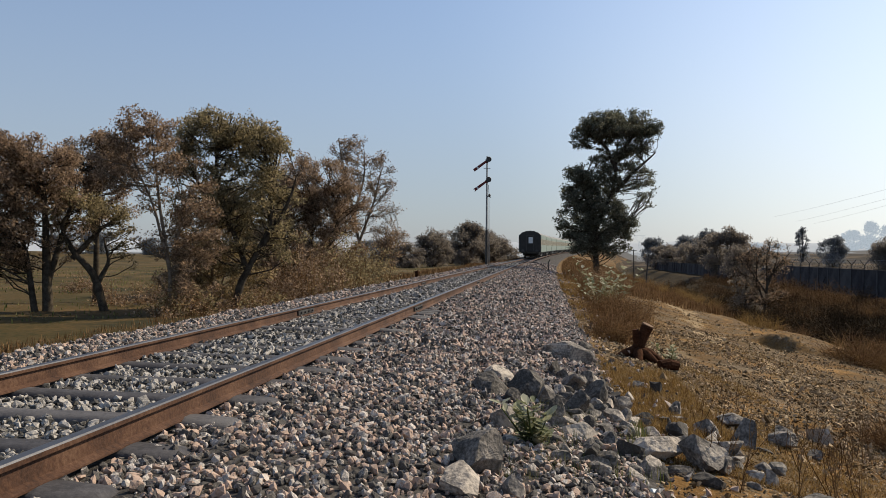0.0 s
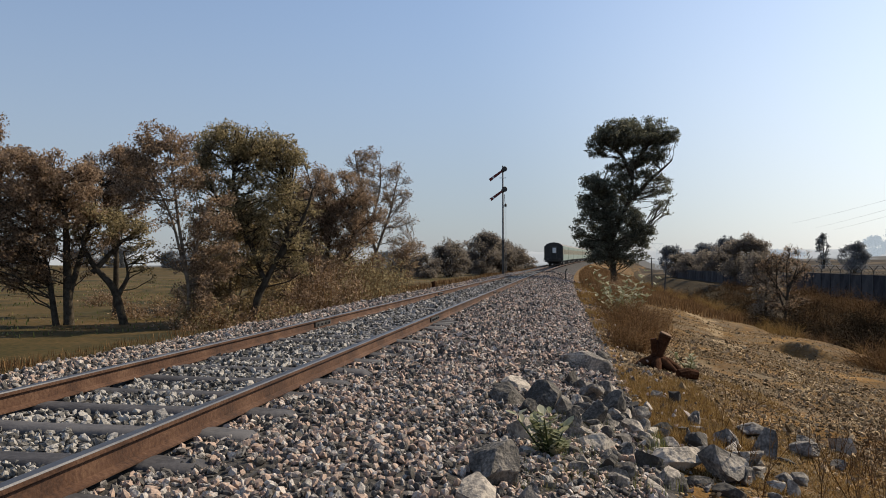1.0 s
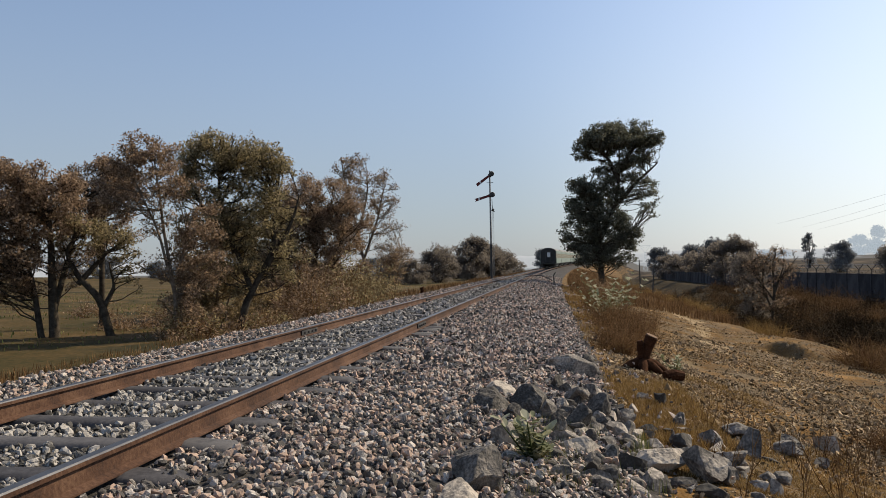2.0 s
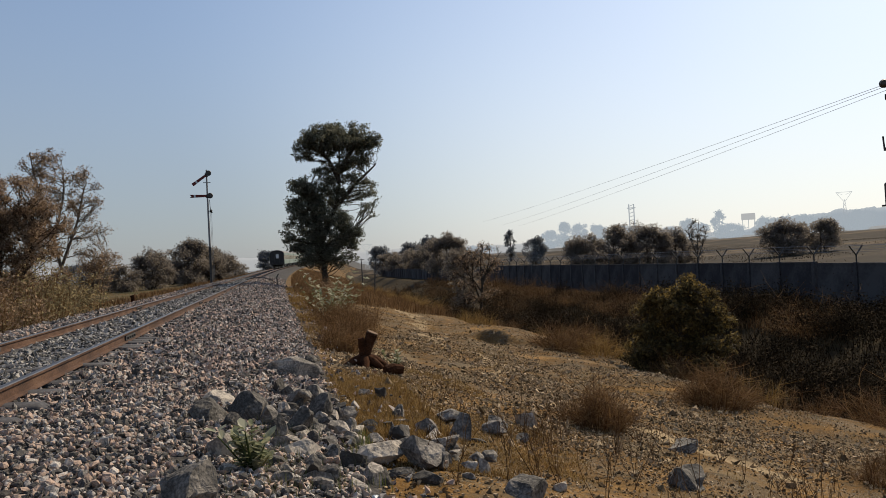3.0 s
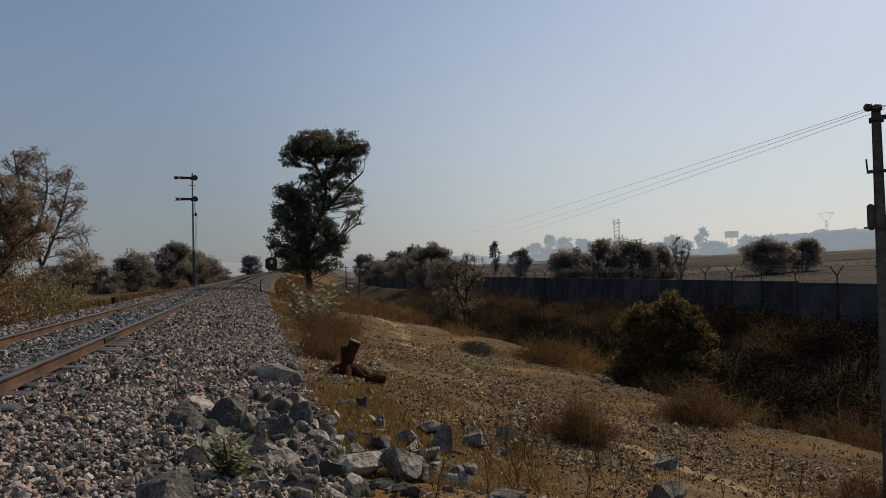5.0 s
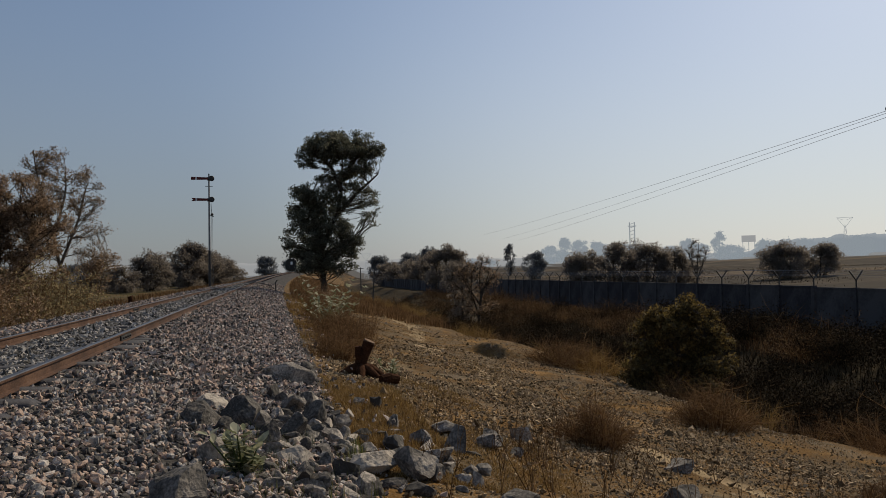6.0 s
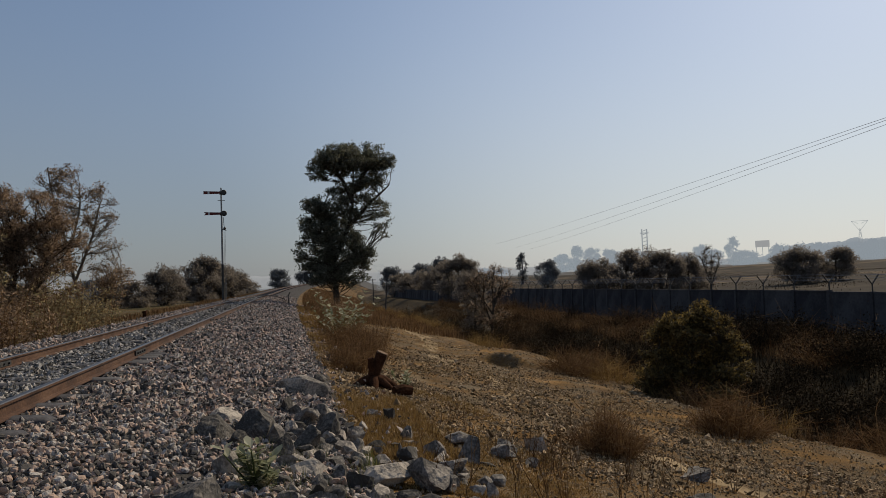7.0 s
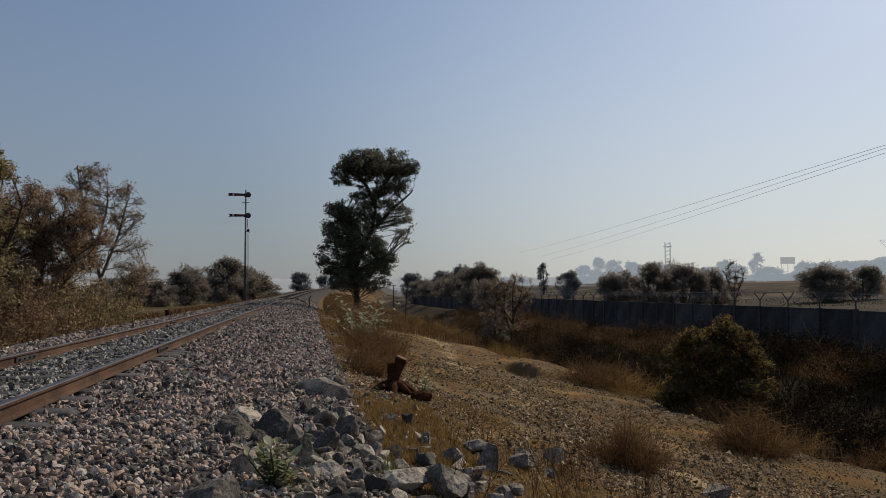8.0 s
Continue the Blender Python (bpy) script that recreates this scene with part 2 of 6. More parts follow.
M_STUMP = mat("stump_bark", [(0.0225, 0.009, 0.0045), (0.0488, 0.021, 0.0105), (0.0825, 0.0375, 0.0195)], 7, 0.95, 0.9, 25)
M_PLASTIC = mat("plastic_scrap", [(0.30, 0.36, 0.42), (0.45, 0.52, 0.58)], 12, 0.35, 0.5, 30)

# haze painted in: a near-black base that emits the haze's pale colour
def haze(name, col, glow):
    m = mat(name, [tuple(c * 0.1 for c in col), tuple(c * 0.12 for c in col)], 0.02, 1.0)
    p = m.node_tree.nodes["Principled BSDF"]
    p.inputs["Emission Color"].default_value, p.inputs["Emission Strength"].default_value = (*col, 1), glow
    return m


# far things and far ground: mist painted in as a pale glowing colour
M_RIDGE = haze("haze_glow_ridge", (0.40, 0.455, 0.51), 0.9)
M_RIDGE2 = haze("haze_glow_far_ridge", (0.50, 0.51, 0.52), 0.9)
M_HAZY_PLAIN = haze("haze_glow_plain", (0.30, 0.285, 0.27), 0.30)
M_HAZY_FAR = haze("haze_glow_far_plain", (0.38, 0.40, 0.42), 0.66)
M_PYLON = haze("haze_glow_steel", (0.42, 0.46, 0.50), 0.85)

# ---- mesh helpers ----


class Geo:
    """Gathers vertices and faces of many small pieces for one mesh."""

    def __init__(self):
        self.v, self.f, self.k = [], [], 0

    def add(self, v, f):
        v = np.asarray(v, float).reshape(-1, 3)
        self.v.append(v)
        self.f.append(np.asarray(f, int) + self.k)
        self.k += len(v)
        return self

    def mesh(self, name, smooth=False):
        me = bpy.data.meshes.new(name)
        V = np.concatenate(self.v)
        sizes = np.concatenate([np.full(len(f), f.shape[1]) for f in self.f])
        loops = np.concatenate([f.ravel() for f in self.f])
        me.vertices.add(len(V))
        me.vertices.foreach_set("co", V.ravel())
        me.loops.add(len(loops))
        me.loops.foreach_set("vertex_index", loops)
        me.polygons.add(len(sizes))
        me.polygons.foreach_set("loop_start", np.concatenate([[0], np.cumsum(sizes)[:-1]]))
        me.polygons.foreach_set("use_smooth", np.full(len(sizes), smooth))
        me.update(calc_edges=True)
        me.validate()
        return me


def part(name, geo, material, parent=None, label="", smooth=False):
    """One mesh object, under a thing or a part of it. geo: a Geo, a bmesh or a ready mesh."""
    if isinstance(geo, Geo):
        me = geo.mesh(name, smooth)
    elif isinstance(geo, bmesh.types.BMesh):
        me = bpy.data.meshes.new(name)
        geo.normal_update()
        geo.to_mesh(me)
        geo.free()
    else:
        me = geo
    if not me.materials:
        me.materials.append(material)
    ob = new(name, me)
    if parent:
        ob.parent = parent
    if label:
        ob["label"] = label
    return ob


def thing(name, label, category, at=(0, 0, 0), rz=0.0, group=""):
    """An empty at the thing's base, which carries its parts."""
    ob = new(name)
    ob.matrix_basis = pose(*at, 0, 0, rz)
    ob.empty_display_size = 0.2
    return tagged(ob, label, category, group)


BOX_F = np.array([[0, 3, 2, 1], [4, 5, 6, 7], [0, 1, 5, 4], [1, 2, 6, 5], [2, 3, 7, 6], [3, 0, 4, 7]])


def box(g, x0, x1, y0, y1, z0, z1):
    return g.add([(x0, y0, z0), (x1, y0, z0), (x1, y1, z0), (x0, y1, z0), (x0, y0, z1), (x1, y0, z1), (x1, y1, z1), (x0, y1, z1)], BOX_F)


def bevel_box(x0, x1, y0, y1, z0, z1, w=0.02, seg=1):
    bm = bmesh.new()
    bmesh.ops.create_cube(bm, size=1, matrix=Matrix.Translation(((x0 + x1) / 2, (y0 + y1) / 2, (z0 + z1) / 2)) @ Matrix.Diagonal((x1 - x0, y1 - y0, z1 - z0, 1)))
    bmesh.ops.bevel(bm, geom=bm.edges[:], offset=w, segments=seg, affect="EDGES")
    return bm


def tube(g, pts, radii, sides=6):
    """A tapered tube along points, closed at both ends."""
    P = np.asarray(pts, float)
    r = np.broadcast_to(np.asarray(radii, float), (len(P),))
    d = np.gradient(P, axis=0)
    d /= np.linalg.norm(d, axis=1)[:, None] + 1e-9
    ref = np.where(np.abs(d[:, 2:3]) > 0.9, np.array([[1.0, 0, 0]]), np.array([[0, 0, 1.0]]))
    ref[:] = ref[0]
    a = np.cross(d, ref)
    a /= np.linalg.norm(a, axis=1)[:, None] + 1e-9
    b = np.cross(d, a)
    th = np.arange(sides) * 2 * math.pi / sides
    V = P[:, None] + r[:, None, None] * (np.cos(th)[None, :, None] * a[:, None] + np.sin(th)[None, :, None] * b[:, None])
    n = len(P)
    i, j = np.meshgrid(np.arange(n - 1), np.arange(sides), indexing="ij")
    j2 = (j + 1) % sides
    F = np.stack([i * sides + j, i * sides + j2, (i + 1) * sides + j2, (i + 1) * sides + j], -1).reshape(-1, 4)
    g.add(V.reshape(-1, 3), F)
    if sides == 4:
        g.add(V[0], [[0, 1, 2, 3]]).add(V[-1], [[3, 2, 1, 0]])
    elif sides > 4:
        for ring, s in ((V[0], 1), (V[-1], -1)):
            c = np.concatenate([ring, ring.mean(0)[None]])
            g.add(c, [[k, (k + 1) % sides, sides][::s] for k in range(sides)])
    return g


_bm = bmesh.new()
bmesh.ops.create_icosphere(_bm, subdivisions=1, radius=1)
ICO_V = np.array([v.co[:] for v in _bm.verts])
ICO_F = np.array([[v.index for v in f.verts] for f in _bm.faces])
_bm.free()
_bm = bmesh.new()
bmesh.ops.create_icosphere(_bm, subdivisions=4, radius=1)
ICO3_V = np.array([v.co[:] for v in _bm.verts])
ICO3_F = np.array([[v.index for v in f.verts] for f in _bm.faces])
_bm.free()
_bm = bmesh.new()
bmesh.ops.create_icosphere(_bm, subdivisions=3, radius=1)
ICO2_V = np.array([v.co[:] for v in _bm.verts])
ICO2_F = np.array([[v.index for v in f.verts] for f in _bm.faces])
_bm.free()
RNG = np.random.default_rng(7)


def cut_stone(rng, V, cuts=7, lo=0.45, hi=0.9):
    """An angular stone: a ball with flat faces cut from it."""
    V = V.copy()
    for _ in range(cuts):
        n = rng.normal(size=3)
        n /= np.linalg.norm(n)
        d = rng.uniform(lo, hi)
        over = V @ n - d
        V = V - np.where(over > 0, over, 0)[:, None] * n
    return V


PROTO = [cut_stone(RNG, ICO_V, 7, 0.3, 0.85) * (1.15, 1.0, 0.72) for _ in range(18)]


OCT_V = np.array([(1, 0, 0), (-1, 0, 0), (0, 1, 0), (0, -1, 0), (0, 0, 1), (0, 0, -1)], float)
OCT_F = np.array([(0, 2, 4), (2, 1, 4), (1, 3, 4), (3, 0, 4), (2, 0, 5), (1, 2, 5), (3, 1, 5), (0, 3, 5)])
CHIP = [(OCT_V + RNG.normal(size=OCT_V.shape) * 0.3) * (1.1, 0.95, 0.75) for _ in range(18)]


def spin(n, rng):
    """n random rotation matrices."""
    q = rng.normal(size=(n, 4))
    q /= np.linalg.norm(q, axis=1)[:, None]
    w, x, y, z = q.T
    return np.stack([1 - 2 * (y * y + z * z), 2 * (x * y - z * w), 2 * (x * z + y * w), 2 * (x * y + z * w), 1 - 2 * (x * x + z * z), 2 * (y * z - x * w),
                     2 * (x * z - y * w), 2 * (y * z + x * w), 1 - 2 * (x * x + y * y)], -1).reshape(-1, 3, 3)


def stones(g, P, size, rng, plain=False):
    """Angular stones of those sizes at points P; plain: simpler chips for small or far ones."""
    protos, faces = (CHIP, OCT_F) if plain else (PROTO, ICO_F)
    kind = rng.integers(0, len(protos), len(P))
    R = spin(len(P), rng)
    S = np.asarray(size)[:, None] * rng.uniform(0.55, 1.4, (len(P), 3))
    for k in range(len(protos)):
        m = kind == k
        if m.any():
            V = np.einsum("nij,nvj->nvi", R[m], protos[k][None] * S[m][:, None]) + P[m][:, None]
            F = faces[None] + (np.arange(m.sum()) * len(protos[k]))[:, None, None]
            g.add(V.reshape(-1, 3), F.reshape(-1, 3))
    return g


def ribbon(g, P, r, rng):
    """A thin twig: a narrow tapering strip along points P."""
    P = np.asarray(P, float)
    d = P[-1] - P[0]
    s = np.cross(d, rng.normal(size=3))
    s /= np.linalg.norm(s) + 1e-9
    w = np.linspace(r, r * 0.35, len(P))[:, None] * s
    n = len(P)
    i = np.arange(n - 1)
    return g.add(np.concatenate([P - w, P + w]), np.stack([i, i + 1, n + i + 1, n + i], 1))


def leaves(g, P, size, rng, aspect=0.5, up=0.0):
    """Small pointed leaves at points P, turned at random."""
    n = len(P)
    d = rng.normal(size=(n, 3))
    d[:, 2] += up
    d /= np.linalg.norm(d, axis=1)[:, None]
    s = np.cross(d, rng.normal(size=(n, 3)))
    s /= np.linalg.norm(s, axis=1)[:, None] + 1e-9
    L = 1.15 * size * rng.uniform(0.6, 1.4, (n, 1))
    V = np.stack([P + s * L * aspect * 0.5, P + d * L, P - s * L * aspect * 0.62 + d * L * 0.25], 1)
    g.add(V.reshape(-1, 3), (np.arange(n) * 3)[:, None] + np.arange(3))
    return g


def blades(g, P, height, rng, width=0.008, lean=0.35):
    """Grass blades: thin bent strips rising from P."""
    n = len(P)
    h = height * rng.uniform(0.4, 1.2, n)
    a = rng.uniform(0, 2 * math.pi, n)
    out = np.stack([np.cos(a), np.sin(a), np.zeros(n)], 1) * (h * rng.uniform(0.05, 1, n) * lean)[:, None]
    sd_ = np.stack([-np.sin(a), np.cos(a), np.zeros(n)], 1) * width * 0.5
    up = np.stack([np.zeros(n), np.zeros(n), h], 1)
    m = P + out * 0.35 + up * 0.6
    V = np.stack([P - sd_, P + sd_, m + sd_ * 0.7, m - sd_ * 0.7, P + out + up], 1)
    o = (np.arange(n) * 5)[:, None]
    g.add(V.reshape(-1, 3), o + np.array([0, 1, 2, 3]))
    g.f.append(o + np.array([3, 2, 4]) + g.k - 5 * n)
    return g

# ---- the lie of the land ----
TRACK_X = -3.385                     # centre line of the track beside the camera
GAUGE = 1.745                        # between like edges of the two rail heads


def bend(y):
    """How far the track has curved to the right at y."""
    y = np.asarray(y, float)
    d = np.clip(y - 39.0, 0, 330)
    return 0.000235 * d * d + np.clip(y - 369.0, 0, None) * 0.155


def rise(y):
    """The track's gentle climb."""
    y = np.asarray(y, float)
    y = np.clip(y, -60, 420)
    return 0.0055 * ((y - 85) + np.sqrt((y - 85) ** 2 + 900)) - 0.028


_lat = np.random.default_rng(3).uniform(-1, 1, (64, 64))


def vnoise(x, y, s, k=0):
    """Smooth lattice noise, -1 to 1, of feature size s."""
    x, y = np.asarray(x, float) / s + 17.3 * k, np.asarray(y, float) / s + 5.7 * k
    i, j = np.floor(x).astype(int), np.floor(y).astype(int)
    u, v = x - i, y - j
    u, v = u * u * (3 - 2 * u), v * v * (3 - 2 * v)
    at = lambda a, b: _lat[a % 64, b % 64]
    return (at(i, j) * (1 - u) + at(i + 1, j) * u) * (1 - v) + (at(i, j + 1) * (1 - u) + at(i + 1, j + 1) * u) * v


PROFILE_U = [-4000, -300, -40, -12, -9.1, -7.7, -7.1, -6.2, -1.95, -1.5, 0.5, 1.3, 4.0, 8.0, 11.0, 12.0, 13.5, 16.0, 20.0, 23.0, 25.5, 31.0, 45.0, 120, 290, 600, 1500, 4000]
PROFILE_Z = [-1.6, -1.6, -1.2, -1.35, -1.3, -0.9, -0.7, -0.36, -0.32, -0.29, -0.69, -0.82, -1.45, -2.40, -2.92, -3.15, -3.8, -4.5, -4.6, -3.8, -2.95, -2.9, -2.85, 0.0, 5.0, 9.5, 12.0, 12.0]


def gz(x, y):
    """Height of the ground."""
    x, y = np.asarray(x, float), np.asarray(y, float)
    u = x - bend(y) * np.clip((26 - (x - bend(y))) / 14.0, 0, 1)
    # the edge of the ravine wanders
    w = np.where(u > 6, 1.0, 0.0) * np.clip((u - 6) / 4, 0, 1) * np.clip((26 - u) / 6, 0, 1)
    u2 = u + w * (0.9 * vnoise(x, y, 9, 1) + 0.35 * vnoise(x, y, 2.7, 2))
    z = np.interp(u2, PROFILE_U, PROFILE_Z)
    z = z + rise(y) * np.clip((20 - np.abs(u + 3)) / 14.0, 0, 1)
    off = np.clip((u - 0.6) / 2.5, 0, 1) + np.clip((-6.3 - u) / 2.5, 0, 1)
    z = z + off * (0.07 * vnoise(x, y, 2.3, 3) + 0.035 * vnoise(x, y, 0.8, 4) + 0.012 * vnoise(x, y, 0.3, 5))
    hump = 0.30 * np.exp(-((x - 9.8) / 2.0) ** 2 - ((y - 19.0) / 3.8) ** 2) + 0.28 * np.exp(-((x - 10.5) / 1.6) ** 2 - ((y - 35.0) / 4.0) ** 2)
    # a small eroded scarp that faces the track
    scarp = 0.55 * (1 + np.tanh((y - 28.4 + 0.5 * (x - 8.2)) / 0.12)) * np.exp(-((x - 8.3) / 0.85) ** 2 - np.clip(y - 28.4, 0, None) / 2.2) - 0.35 * np.exp(-((x - 8.1) / 0.8) ** 2 - ((y - 27.6) / 0.6) ** 2)
    far = np.clip((np.abs(x) - 45) / 80, 0, 1) * np.clip((np.hypot(x, y) - 90) / 200, 0, 1)
    return z + hump + 0.5 * scarp + far * (1.2 * vnoise(x, y, 55, 6) + 2.5 * vnoise(x, y, 210, 7))


def g1(x, y):
    return float(gz(x, y))


def polar(az, d, dz=0.0):
    """A place on the ground by its bearing from the camera, degrees right of the track, and its distance."""
    x, y = d * math.sin(radians(az)), d * math.cos(radians(az))
    return (x, y, g1(x, y) + dz)


def sheet(us, ys, fz, follow=True):
    U, Y = np.meshgrid(us, ys)
    X = U + (bend(Y) * np.clip((26 - U) / 14.0, 0, 1) if follow else 0)
    Z = fz(X, Y)
    n, m = U.shape
    i, j = np.meshgrid(np.arange(n - 1), np.arange(m - 1), indexing="ij")
    F = np.stack([i * m + j, i * m + j + 1, (i + 1) * m + j + 1, (i + 1) * m + j], -1).reshape(-1, 4)
    return Geo().add(np.stack([X, Y, Z], -1).reshape(-1, 3), F), U, Y


def grow_to(a, b, n):
    return a + (b - a) * (np.geomspace(1, 60, n + 1)[1:] - 1) / 59


us = np.concatenate([(-8.5 - grow_to(0, 3900, 36))[::-1], np.arange(-8.5, 0, 0.25), np.arange(0, 14, 0.16), np.arange(14, 36, 0.5), 36 + grow_to(0, 3900, 44)])
ys = np.concatenate([(-40 - grow_to(0, 1500, 14))[::-1], np.arange(-40, 1, 2.0), np.arange(1, 30, 0.16), np.arange(30, 60, 0.4), np.arange(60, 160, 1.5), np.arange(160, 400, 6.0), 400 + grow_to(0, 3900, 24)])
land, LU, LY = sheet(us, ys, gz)
PATH_Y, PATH_X = [8, 12, 14.6, 16.7, 19.5, 21.4, 22, 29, 39, 58, 85], [6.0, 4.6, 4.35, 5.3, 5.35, 5.0, 4.6, 5.5, 7.4, 8.4, 9.6]
land_me = land.mesh("ground", True)
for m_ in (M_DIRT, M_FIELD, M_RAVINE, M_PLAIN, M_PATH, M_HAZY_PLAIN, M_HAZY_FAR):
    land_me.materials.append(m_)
fu = (LU[:-1, :-1] + LU[1:, 1:]) / 2
fy = (LY[:-1, :-1] + LY[1:, 1:]) / 2
wob = 1.2 * vnoise(fu, fy, 4, 9) + 0.5 * vnoise(fu, fy, 1.1, 10)
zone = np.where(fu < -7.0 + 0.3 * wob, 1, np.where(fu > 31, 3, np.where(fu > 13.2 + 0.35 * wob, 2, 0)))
# a trodden path winds along the bank
px = np.interp(fy, PATH_Y, PATH_X) + 0.25 * vnoise(fu, fy, 1.7, 40)
wid_ = np.interp(fy, [8, 20, 40, 70], [0.15, 0.35, 0.55, 0.8]) * (0.8 + 0.9 * vnoise(fu, fy, 1.2, 41))
zone = np.where((zone == 0) & (fy > 8) & (fy < 75) & (np.abs(fu - px) < wid_), 4, zone)
# beyond about 420 m the ground glows in painted haze colours
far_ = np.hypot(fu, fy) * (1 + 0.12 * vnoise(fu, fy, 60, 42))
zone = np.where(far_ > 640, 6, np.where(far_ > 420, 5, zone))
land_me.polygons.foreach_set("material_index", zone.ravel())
land_me.update()
tagged(new("ground", land_me), "dry stony earth bank, fields and a brushy ravine beside a railway", "ground", kind="structure")

# ballast: a bed of broken stone with its shoulders
B_U = [-7.3, -6.8, -6.1, -4.95, -4.65, -3.385, -2.1, -1.65, -1.35, -0.7, 0.0, 0.45, 0.75]
B_Z = [-0.74, -0.50, -0.22, -0.17, -0.16, -0.165, -0.175, -0.18, -0.195, -0.32, -0.47, -0.60, -0.72]


def bz(x, y):
    """Top of the ballast bed."""
    u = np.asarray(x, float) - bend(y)
    return np.interp(u, B_U, B_Z) + rise(y) + 0.02 * vnoise(x, y, 0.7, 11) + 0.012 * vnoise(x, y, 0.25, 12) - 0.025


bu = np.concatenate([np.arange(-7.3, 0.76, 0.12), [0.75]])
by = np.concatenate([np.arange(-12, 2, 1.0), np.arange(2, 30, 0.15), np.arange(30, 120, 1.0), np.arange(120, 420, 5.0)])
bed, _, _ = sheet(bu, by, bz)
ballast = part("ballast", bed, M_BALLAST, None, smooth=True)
tagged(ballast, "grey crushed stone ballast bed with sloping shoulders under the track", "ballast", kind="structure")

# ---- the track ----
RAIL_PROFILE = [(-0.065, -0.155), (0.065, -0.155), (0.065, -0.145), (0.014, -0.128), (0.009, -0.045), (0.034, -0.034), (0.035, -0.010),
                (0.028, -0.001), (-0.028, -0.001), (-0.035, -0.010), (-0.034, -0.034), (-0.009, -0.045), (-0.014, -0.128), (-0.065, -0.145)]
RAIL_R, RAIL_L = TRACK_X + GAUGE / 2, TRACK_X - GAUGE / 2


def rail(x0):
    ys_ = np.concatenate([np.arange(-12, 40, 2.0), np.arange(40, 420, 3.0)])
    n = len(RAIL_PROFILE)
    V = np.array([[(x0 + bend(y) + px, y, rise(y) + pz) for px, pz in RAIL_PROFILE] for y in ys_]).reshape(-1, 3)
    body, head = [], []
    for i in range(len(ys_) - 1):
        for j in range(n):
            q = [i * n + j, i * n + (j + 1) % n, (i + 1) * n + (j + 1) % n, (i + 1) * n + j]
            (head if j in (6, 7, 8) else body).append(q)
    me = Geo().add(V, body + head).mesh("rail")
    me.materials.append(M_RUST)
    me.materials.append(M_STEEL)
    idx = np.zeros(len(me.polygons), int)
    idx[len(body):] = 1
    me.polygons.foreach_set("material_index", idx)
    ob = thing("rail", "long rusty brown steel rail with a polished running head", "rail", group="rails of the track")
    part("rail_bar", me, M_RUST, ob)
    return ob


JOINTS = [1.0 + 12.8 * k for k in range(10)]


def fishplate_bolts(parent, x0, y, side):
    g = Geo()
    box(g, side * 0.012, side * 0.036, -0.42, 0.42, -0.125, -0.05) if side > 0 else box(g, side * 0.036, side * 0.012, -0.42, 0.42, -0.125, -0.05)
    p = part("fishplate", g, M_IRON, parent)
    p.location = (x0 + float(bend(y)), y, float(rise(y)))
    for k in (-0.3, -0.1, 0.1, 0.3):
        tube(gb := Geo(), [(side * 0.03, k, -0.088), (side * 0.062, k, -0.088)], 0.018, 6)
        part("bolt", gb, M_IRON, p)


for x0 in (RAIL_R, RAIL_L):
    r = rail(x0)
    for k, y in enumerate(JOINTS[:7]):
        fishplate_bolts(r, x0, y + (-1.3 if x0 == RAIL_L else 0.0), 1)


def sleeper_mesh():
    """A pressed steel trough sleeper: rounded top, ends turned down into the ballast."""
    prof = [(-0.13, -0.09), (-0.125, -0.03), (-0.095, -0.006), (-0.04, 0.0), (0.04, 0.0), (0.095, -0.006), (0.125, -0.03), (0.13, -0.09)]
    secs = [(-1.36, -0.13, 0.80), (-1.31, -0.07, 0.9), (-1.22, -0.018, 1.0), (-0.9, 0.0, 1.0), (-0.4, -0.012, 0.97), (0.4, -0.012, 0.97), (0.9, 0.0, 1.0), (1.22, -0.018, 1.0), (1.31, -0.07, 0.9), (1.36, -0.13, 0.80)]
    V = [(x, py * s, pz + dz) for x, dz, s in secs for py, pz in prof]
    n = len(prof)
    F = [[i * n + j, i * n + j + 1, (i + 1) * n + j + 1, (i + 1) * n + j] for i in range(len(secs) - 1) for j in range(n - 1)]
    return Geo().add(V, F).mesh("sleeper", True)


SLEEPER = sleeper_mesh()
SLEEPER.materials.append(M_SLEEPER)
srng = np.random.default_rng(11)
sy = list(np.arange(-5.62, 12.7, 0.73)) + [13.0, 13.45, 13.9, 14.35] + list(np.arange(15.0, 90, 0.73))
for y in sy:
    s = new("sleeper", SLEEPER)
    s.matrix_basis = pose(TRACK_X + float(bend(y)), y, float(rise(y)) - 0.146 + srng.uniform(-0.006, 0.01), 0, 0, srng.uniform(-0.8, 0.8) - math.degrees(2 * 0.000235 * max(0, y - 39)))
    tagged(s, "grey pressed steel sleeper half sunk in ballast", "sleeper", "sleepers of the track")
far_s = Geo()
for y in np.arange(90, 300, 0.73):
    box(far_s, TRACK_X + float(bend(y)) - 1.3, TRACK_X + float(bend(y)) + 1.3, y - 0.11, y + 0.11, float(rise(y)) - 0.25, float(rise(y)) - 0.15)
fs = part("far_sleepers", far_s, M_SLEEPER)
tagged(fs, "row of grey steel sleepers further along the track", "sleepers", kind="stuff")

# ---- ballast stones ----
brng = np.random.default_rng(5)


